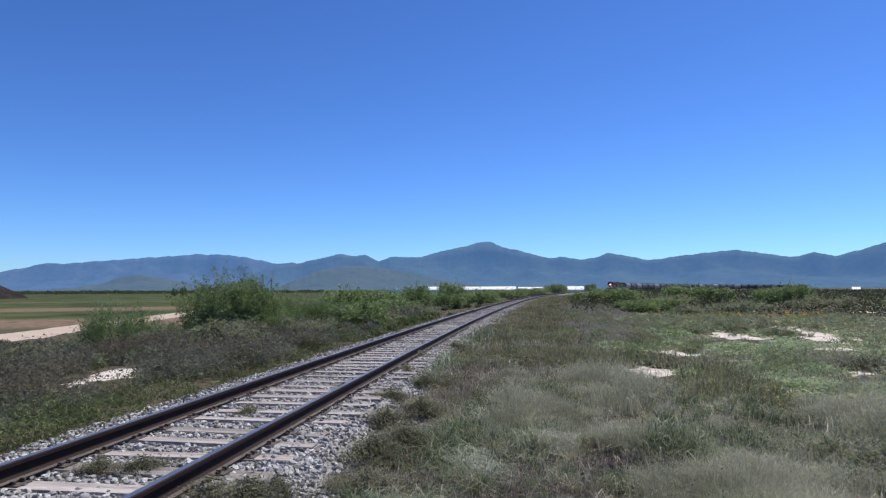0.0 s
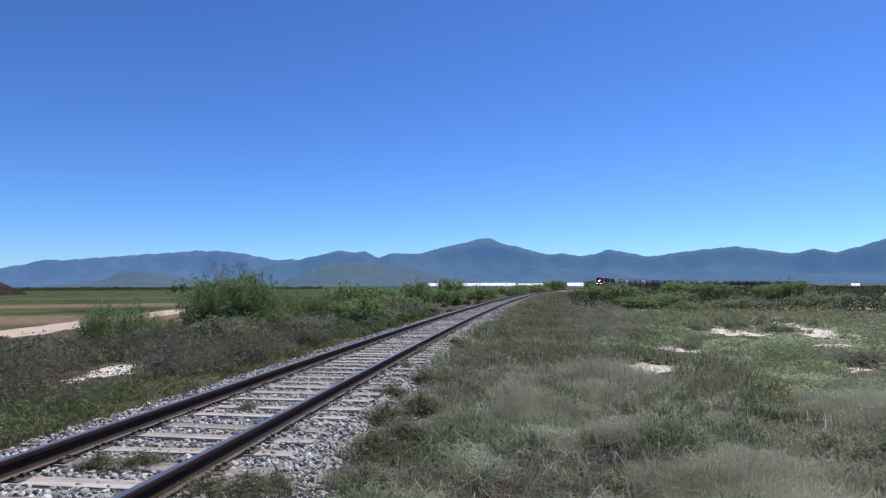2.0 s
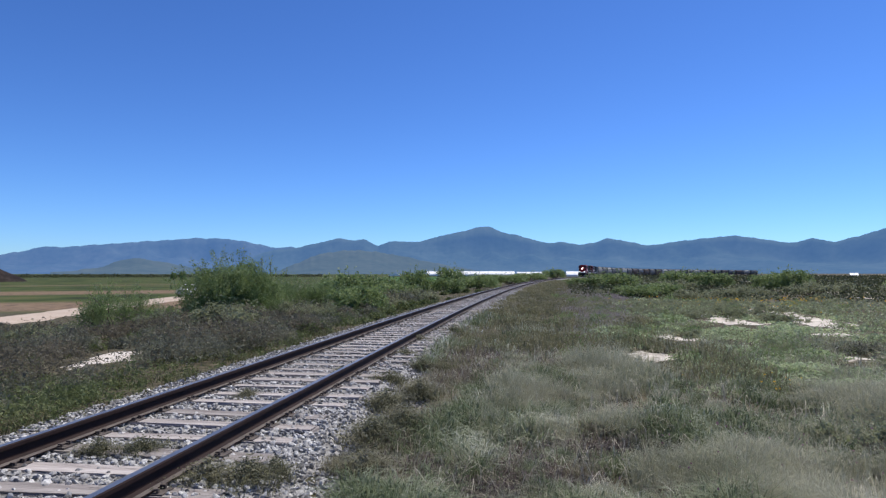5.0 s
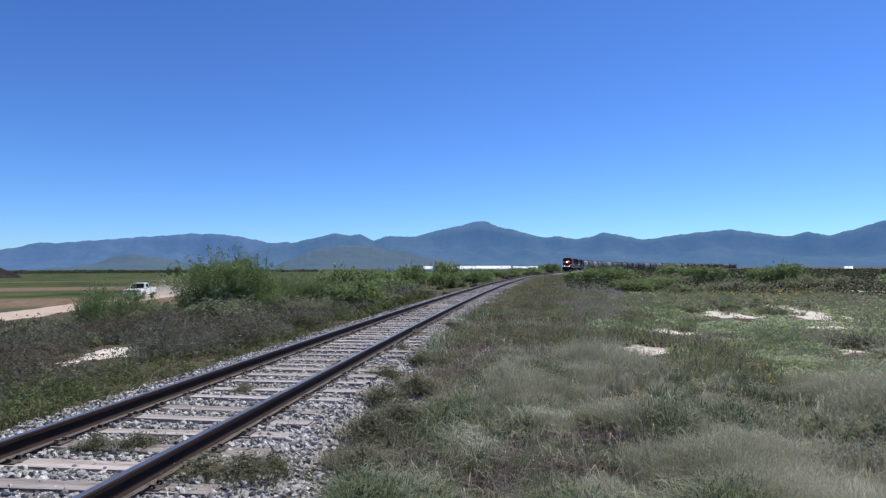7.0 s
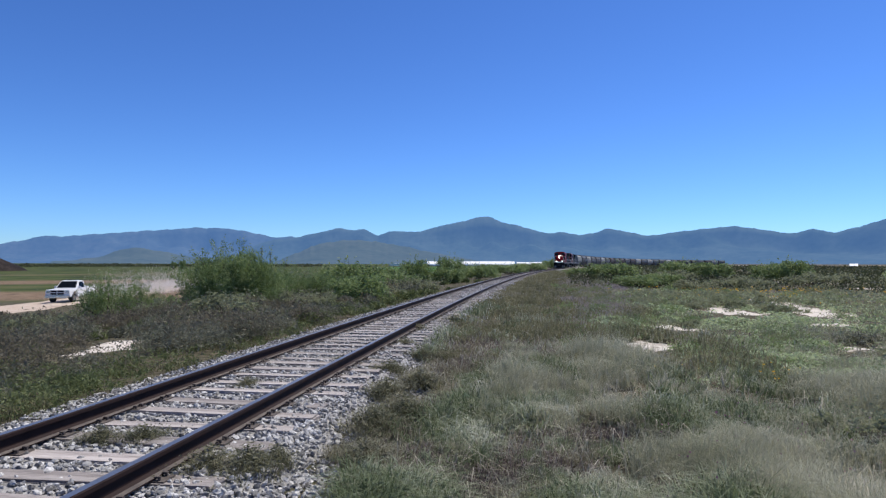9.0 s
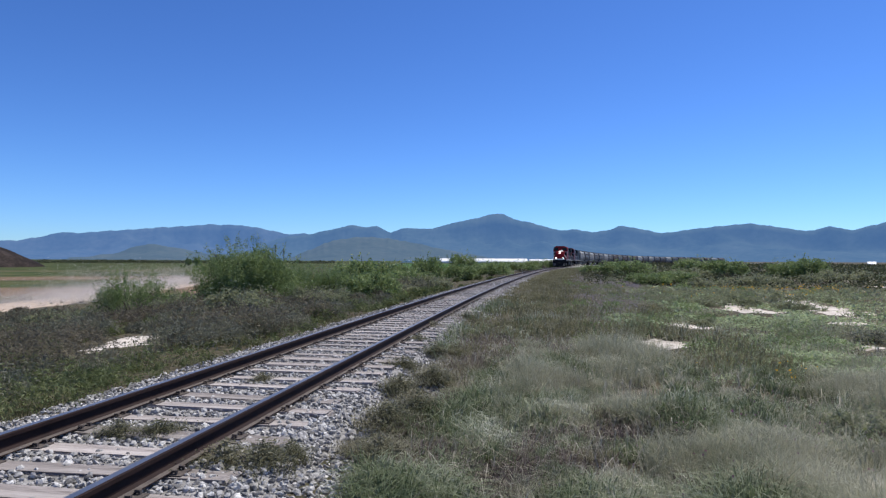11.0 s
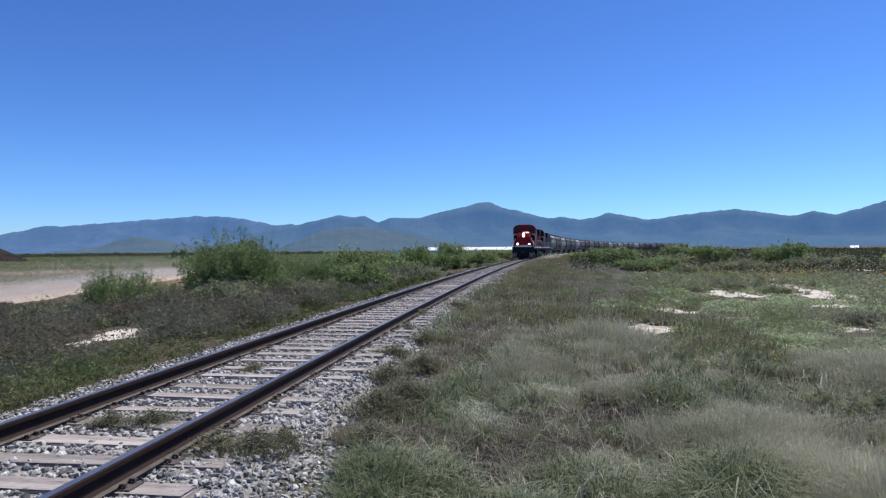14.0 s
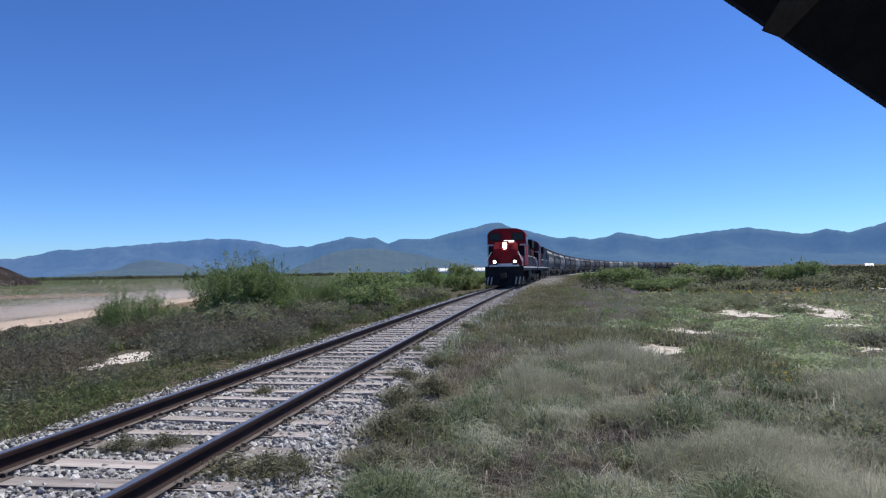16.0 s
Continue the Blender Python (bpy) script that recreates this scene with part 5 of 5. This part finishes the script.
# ---- far scrub belts ----
def belt(name, label, n, seed, az, reach, h, leaf, side, material):
    x, y, d, rng = scatter(n, seed, az, reach)
    lat = lateral(x, y)
    clump = waves(x / 5, y / 5, seed, 4, 1.0)
    keep = ((lat > 6) if side > 0 else (lat < -6)) & (rng.random(n) < np.clip(0.45 + 1.3 * clump, 0.02, 1)) & (sand_mask(x, y) < 0.4)
    x, y, d, clump = x[keep], y[keep], d[keep], clump[keep]
    p = np.stack([x, y, ground_z(x, y) + rng.random(len(x)) * h * (0.35 + 0.65 * np.clip(clump, 0, 1))], -1)
    stuff(name, leaves(p, leaf * d, rng, 0.2, 1.6), material, label, "scrub")


belt("far_scrub", "dark belt of low scrub on the open plain", 85000, 201, (4, 33), (46, 420), 1.15, 0.0020, 1, G["dark"])
belt("scattered_scrub", "scattered sage scrub on the open plain", 30000, 202, (6, 32), (28, 110), 0.5, 0.0018, 1, G["sage"])
belt("field_edge_scrub", "green scrub along the field edge", 26000, 203, (-22, 0), (45, 260), 1.0, 0.0022, -1, G["sage"])
belt("far_hedge", "dark line of far trees along the fields", 42000, 204, (-46, -18), (600, 900), 3.4, 0.0011, -1, G["dark"])


# ---- far buildings, poles, mound ----
M["plastic"] = surface("white_greenhouse_sheet", [(0.72, 0.73, 0.74), (0.82, 0.82, 0.82)], 0.1, 1.5, 0.5, 0, 0, 0)
M["pole_wood"] = surface("weathered_pole_wood", [(0.06, 0.05, 0.04), (0.12, 0.10, 0.08)], 4, 40, 0.9, 0, 0.3, 0.01)


def greenhouse(x, y, length, top, turn, label):
    t = thing("greenhouse", label, "greenhouse", "greenhouses on the plain", m=pose(x, y, -2.1, 0, 0, turn))
    n = max(2, int(length / 12))
    w = length / n
    prof = [(-14, 0), (-14, top * 0.35), (-11, top * 0.62), (-6, top * 0.88), (0, top), (6, top * 0.88), (11, top * 0.62), (14, top * 0.35), (14, 0)]
    me = None
    for i in range(n):
        ob = part("bay", prism_x(bmesh.new(), prof, -w / 2 + 0.15, w / 2 - 0.15) if me is None else me, M["plastic"], t)
        me = ob.data
        ob.matrix_basis = pose(-length / 2 + (i + 0.5) * w, 0, 0)


greenhouse(-73, 895, 123, 6.4, 4, "long row of white plastic greenhouses beyond the fields")
greenhouse(9, 850, 34, 5.4, 0, "short white plastic greenhouse beyond the track")
greenhouse(60, 758, 19, 5.9, -5, "white plastic greenhouse far behind the train")
greenhouse(261, 540, 6, 3.9, -25, "small white building far out on the plain")


def canopy_shed():
    t = thing("shed", "small white-roofed open shed at the field edge", "shed", m=pose(-52.1, 254.7, -2.1, 0, 0, 10))
    bm = bmesh.new()
    prism_y(bm, [(-2.5, 2.7), (-1.6, 3.3), (0, 3.6), (1.6, 3.3), (2.5, 2.7), (2.5, 2.6), (-2.5, 2.6)], -2, 2)
    part("roof", bm, M["plastic"], t)
    for sx in (-2.2, 2.2):
        for sy in (-1.8, 1.8):
            part("post", boxes((sx - 0.08, sx + 0.08, sy - 0.08, sy + 0.08, 0, 2.65)), M["pole_wood"], t)


canopy_shed()
for px, py, ph, arm in ((-59.0, 137.9, 6.9, 0.35), (-57.3, 138.6, 6.3, 0.3), (-83.0, 288.3, 5.6, 0.0), (-81.0, 288.9, 5.6, 0.0)):
    t = thing("utility_pole", "thin dark wooden utility pole", "pole", "utility poles", m=pose(px, py, -2.15))
    part("pole", tube(bmesh.new(), [(0, 0, 0), (0.03, 0, ph * 0.5), (0, 0, ph)], 0.1, 0.07, 8), M["pole_wood"], t)
    if arm:
        part("crossarm", boxes((-arm, arm, -0.06, 0.06, ph - 0.7, ph - 0.55)), M["pole_wood"], t)


def mound():
    rng = np.random.default_rng(31)
    a = np.linspace(0, 2 * np.pi, 60, endpoint=False)
    v = [(0, 0, 14.0)]
    rings = 14
    for k in range(1, rings + 1):
        u = k / rings
        r = 30 * u * (1 + 0.12 * waves(np.cos(a) * 3, np.sin(a) * 3, 33, 3, 1.0))
        z = 14.0 * (1 - u) ** 0.9 * (1 + 0.12 * waves(np.cos(a) * r / 6, np.sin(a) * r / 6, 34, 3, 1.0)) - 0.3 * (k == rings)
        v += list(zip(r * np.cos(a), r * np.sin(a), z))
    f = [(0, 1 + j, 1 + (j + 1) % 60) for j in range(60)]
    for k in range(rings - 1):
        b = 1 + 60 * k
        for j in range(60):
            j2 = (j + 1) % 60
            f += [(b + j, b + 60 + j, b + 60 + j2), (b + j, b + 60 + j2, b + j2)]
    m = surface("mound_soil", [(0.010, 0.008, 0.0075), (0.024, 0.019, 0.017), (0.06, 0.048, 0.042)], 0.12, 1.2, 0.95, 0, 0.6, 0.3, spec=0.1)
    ob = tagged(new("soil_mound", mesh_np("soil_mound", v, f, m, True)), "dark brown soil mound with a pale foot", "mound", kind="structure")
    ob.matrix_basis = pose(-245, 241, -2.3)


mound()
for tx, ty, th in ((-191.4, 328.3, 4.6), (-187.6, 330.5, 5.4)):
    c = copy_thing(first["full"], pose(0, 0, 0))
    tagged(c, "small dark tree standing alone in the fields", "tree", "lone trees in the fields")
    c.name = "tree"
    c.matrix_basis = stand(tx, ty, 2.2, th, tx)


# ---- dust ----
DUST = leafy("pale_dust", [(0.66, 0.61, 0.56), (0.76, 0.72, 0.67)], 1.0, 0.45)


def dust_mesh(seed, n, sx, sy, sz, grain):
    rng = np.random.default_rng(seed)
    k = 7
    c = rng.normal(0, 0.55, (k, 3)) * [sx, sy, sz]
    c[:, 2] = np.abs(c[:, 2]) * 0.9
    w = rng.integers(0, k, n)
    p = c[w] + rng.normal(0, 0.5, (n, 3)) * [sx, sy, sz]
    p[:, 2] = np.abs(p[:, 2])
    d, e = rng.normal(size=(n, 3)), rng.normal(size=(n, 3))
    s = (grain * rng.uniform(0.6, 1.4, n))[:, None]
    d, e = d / np.linalg.norm(d, axis=1)[:, None] * s, e / np.linalg.norm(e, axis=1)[:, None] * s
    v = np.stack([p, p + d, p + e], 1).reshape(-1, 3)
    return mesh_np("dust", v, np.arange(3 * n).reshape(-1, 3), DUST)


PUFF = [dust_mesh(61, 20000, 2.2, 3.6, 0.75, 0.042), dust_mesh(62, 20000, 2.4, 3.8, 1.2, 0.042)]
ROAD_DUST = []
for i in range(11):
    ob = tagged(new("dust_cloud", PUFF[i % 2]), "pale dust cloud raised by the pickup on the road", "dust", "dust clouds over the road")
    ROAD_DUST.append((ob, 4.9 + 0.62 * i))
TRACK_PUFF = dust_mesh(63, 3600, 1.1, 7.5, 0.5, 0.04)
TRACK_DUST = []
for i in range(2):
    ob = tagged(new("track_dust", TRACK_PUFF), "thin dust blown up beside the moving train", "dust", "dust beside the train")
    TRACK_DUST.append((ob, 14 + 17 * i))


# ---- fabric flap that comes into view overhead ----
M["fabric"] = surface("black_fabric", [(0.018, 0.018, 0.022), (0.034, 0.033, 0.036)], 30, 400, 0.9, 0, 0.2, 0.002, spec=0.1)
M["strap"] = surface("grey_webbing", [(0.07, 0.062, 0.055), (0.11, 0.10, 0.09)], 40, 300, 0.85, 0, 0.3, 0.002, spec=0.1)
FLAP_AXES = (Vector((0.9898, 0.1419, -0.0149)), Vector((0.0196, -0.0314, 0.9993)), Vector((0.1414, -0.9894, -0.0339)))


def flap():
    """A dark cloth sheet; the origin is where the strap meets its front hem."""
    r, u, b = FLAP_AXES
    edge = (0.832 * r - 0.555 * u).normalized()
    back = (0.40 * r + 0.60 * u + 0.69 * b).normalized()
    down = edge.cross(back).normalized()
    if down.z > 0:
        down = -down
    t = thing("sunshade_flap", "black fabric sunshade flap with a grey webbing strap", "sunshade")
    bm = bmesh.new()
    grid = []
    for i in range(25):
        a = -0.45 + 1.1 * i / 24
        row = []
        for j in range(13):
            c = 0.5 * j / 12
            row.append(bm.verts.new(edge * a + back * c + down * (0.012 * math.sin(a * 9) * c + 0.02 * math.sin(c * 6))))
        grid.append(row)
    for i in range(24):
        for j in range(12):
            bm.faces.new((grid[i][j], grid[i + 1][j], grid[i + 1][j + 1], grid[i][j + 1]))
    bmesh.ops.solidify(bm, geom=bm.faces[:], thickness=0.003)
    part("sheet", bm, M["fabric"], t)
    part("hem", tube(bmesh.new(), [edge * a + back * 0.002 for a in np.linspace(-0.45, 0.65, 14)], 0.0035, 0.0035, 8), M["fabric"], t)
    bm = bmesh.new()
    vs = [bm.verts.new(edge * a + back * c + down * d) for a, c, d in ((0.0, -0.005, 0.004), (0.026, 0.0005, 0.004), (0.026, 0.10, 0.019), (0.03, 0.3, 0.032), (-0.075, 0.3, 0.032), (-0.022, 0.10, 0.019))]
    bm.faces.new((vs[0], vs[1], vs[2], vs[5]))
    bm.faces.new((vs[5], vs[2], vs[3], vs[4]))
    bmesh.ops.solidify(bm, geom=bm.faces[:], thickness=0.003)
    part("strap", bm, M["strap"], t, "grey webbing strap sewn to the hem")
    return t


shade = flap()


# ---- ballast stones ----
def stone_meshes():
    out = []
    for k in range(6):
        rng = random.Random(70 + k)
        bm = bmesh.new()
        bmesh.ops.create_icosphere(bm, subdivisions=1, radius=1)
        for v in bm.verts:
            v.co *= rng.uniform(0.55, 1.25)
            v.co.z *= 0.62
            v.co.x *= 1.25
        me = bpy.data.meshes.new("stone")
        bm.to_mesh(me)
        bm.free()
        me.materials.append(M["stone"])
        out.append(me)
    return out


def bed_z(off):
    return np.maximum(np.interp(off, [a for a, _ in BED], [z for _, z in BED]), np.interp(np.abs(off), [1.4, 2.5], [-0.14, -0.24]))


def build_stones():
    rng = np.random.default_rng(9)
    kinds = stone_meshes()
    for i in range(300):
        s, off = rng.uniform(4.0, 7.5), rng.uniform(0.85, 2.0)
        x, y, h = (float(a) for a in on_track(s))
        r = rng.uniform(0.018, 0.042)
        ob = part("stone", kinds[i % 6], None, track)
        ob.matrix_basis = pose(x + off, y, float(bed_z(off)) + 0.3 * r, *(rng.uniform(0, 360, 3))) @ Matrix.Diagonal((r, r, r, 1))
    n = 46000
    s = 2.5 * (60 / 2.5) ** rng.random(n)
    s[: n // 14] = rng.uniform(-12, 3, n // 14)
    off = rng.uniform(-2.25, 2.1, n)
    gap = np.min(np.abs(s[:, None] - np.array(TIE_S[:170])[None, :]), axis=1)
    clear = (gap > 0.135) | (off > rng.uniform(0.95, 1.4, n)) | (off < -1.28) | (rng.random(n) < 0.06)
    s, off = s[clear], off[clear]
    n = len(s)
    x, y, h = on_track(s)
    x = x + off * np.cos(h)
    y = y - off * np.sin(h)
    r = rng.uniform(0.011, 0.029, n) * (1 + s / 60)
    q = rng.normal(size=(n, 4))
    q /= np.linalg.norm(q, axis=1)[:, None]
    w, a, b, c = q.T
    R = np.stack([1 - 2 * (b * b + c * c), 2 * (a * b - c * w), 2 * (a * c + b * w), 2 * (a * b + c * w), 1 - 2 * (a * a + c * c), 2 * (b * c - a * w), 2 * (a * c - b * w), 2 * (b * c + a * w), 1 - 2 * (a * a + b * b)], -1).reshape(n, 3, 3)
    z = bed_z(off) + 0.4 * r + rng.uniform(-0.01, 0.012, n)
    at = np.stack([x, y, z], -1)
    size = r * rng.uniform(0.8, 1.3, n)
    # rounder stones close by, eight-sided chips further along
    octa = np.array([(1.2, 0, 0), (-1.1, 0.1, 0), (0, 1, 0.1), (0.1, -1, 0), (0, 0, 0.8), (0.1, 0, -0.8)])
    octa_f = np.array([(0, 2, 4), (2, 1, 4), (1, 3, 4), (3, 0, 4), (2, 0, 5), (1, 2, 5), (3, 1, 5), (0, 3, 5)])
    base = np.array([v.co[:] for v in kinds[0].vertices])
    tri = np.array([p.vertices[:] for p in kinds[0].polygons])
    for name, pick, shape, faces in (("loose_ballast", s < 9, base, tri), ("far_ballast", s >= 9, octa, octa_f)):
        k = int(pick.sum())
        v = np.einsum("nij,kj->nki", R[pick], shape) * size[pick][:, None, None] * [1, 1, 0.8] + at[pick][:, None, :]
        f = (np.arange(k)[:, None, None] * len(shape) + faces[None]).reshape(-1, 3)
        ob = part(name, mesh_np(name, v.reshape(-1, 3), f, M["stone"]), None, track, "loose pale grey crushed stones")
        ob["kind"] = "stuff"


build_stones()


# ---- motion ----
def motions():
    s16 = float(np.interp(48.8, TY, TS))
    times = [0, 1, 2, 3, 4, 5, 6, 7, 8, 9, 10, 11, 12, 13, 14, 15, 16]
    for ob, back in TRAIN:
        rows = []
        for t in times:
            x, y, h = (float(a) for a in on_track(s16 + back + 19.0 * (16 - t)))
            rows.append((t, pose(x, y, 0.17, 0, 0, -math.degrees(h))))
        walk(ob, rows)
    truck_rows = []
    for t in times:
        x, y = -47 + (t - 6.3) * 2.24, 78 - (t - 6.3) * 9.14
        truck_rows.append((t, pose(x, y, float(ground_z(np.array([x]), np.array([y]))[0]) + 0.04, 0, 0, math.degrees(math.atan2(2.24, 9.14)))))
    walk(truck, truck_rows)
    # dust lies low, is thrown up as the truck passes and drifts on
    for i, (ob, t0) in enumerate(ROAD_DUST):
        x, y = -47 + (t0 - 6.3) * 2.24, 78 - (t0 - 6.3) * 9.14 + 2
        z = float(ground_z(np.array([x]), np.array([y]))[0])
        rows = [(0, pose(x, y, z - 5.5)), (t0 - 0.2, pose(x, y, z - 5.5)), (t0 + 0.9, pose(x - 0.3, y + 0.5, z - 0.15)), (t0 + 2.5, pose(x - 1.2, y + 1, z + 0.0))]
        walk(ob, rows + [(16, pose(x - 3.5, y + 1.5, z + 0.25))])
    for ob, back in TRACK_DUST:
        rows = []
        for t in times:
            x, y, h = (float(a) for a in on_track(s16 + back + 19.0 * (16 - t)))
            rows.append((t, pose(x + 2.4 * math.cos(h), y - 2.4 * math.sin(h), -0.2, 0, 0, -math.degrees(h))))
        walk(ob, rows)
    walk(shade, [(t, pose(x, y, z)) for t, x, y, z in (
        (0, 0.366, 0.802, 2.406), (13.5, 0.366, 0.802, 2.406), (14.0, 0.365, 0.808, 2.206), (14.5, 0.362, 0.785, 2.040), (14.8, 0.363, 0.760, 1.962), (15.0, 0.362, 0.743, 1.928), (15.1, 0.355, 0.742, 1.911),
        (15.2, 0.348, 0.740, 1.896), (15.3, 0.339, 0.739, 1.879), (15.5, 0.324, 0.736, 1.867), (15.7, 0.319, 0.732, 1.868), (16.0, 0.306, 0.727, 1.858))])


motions()
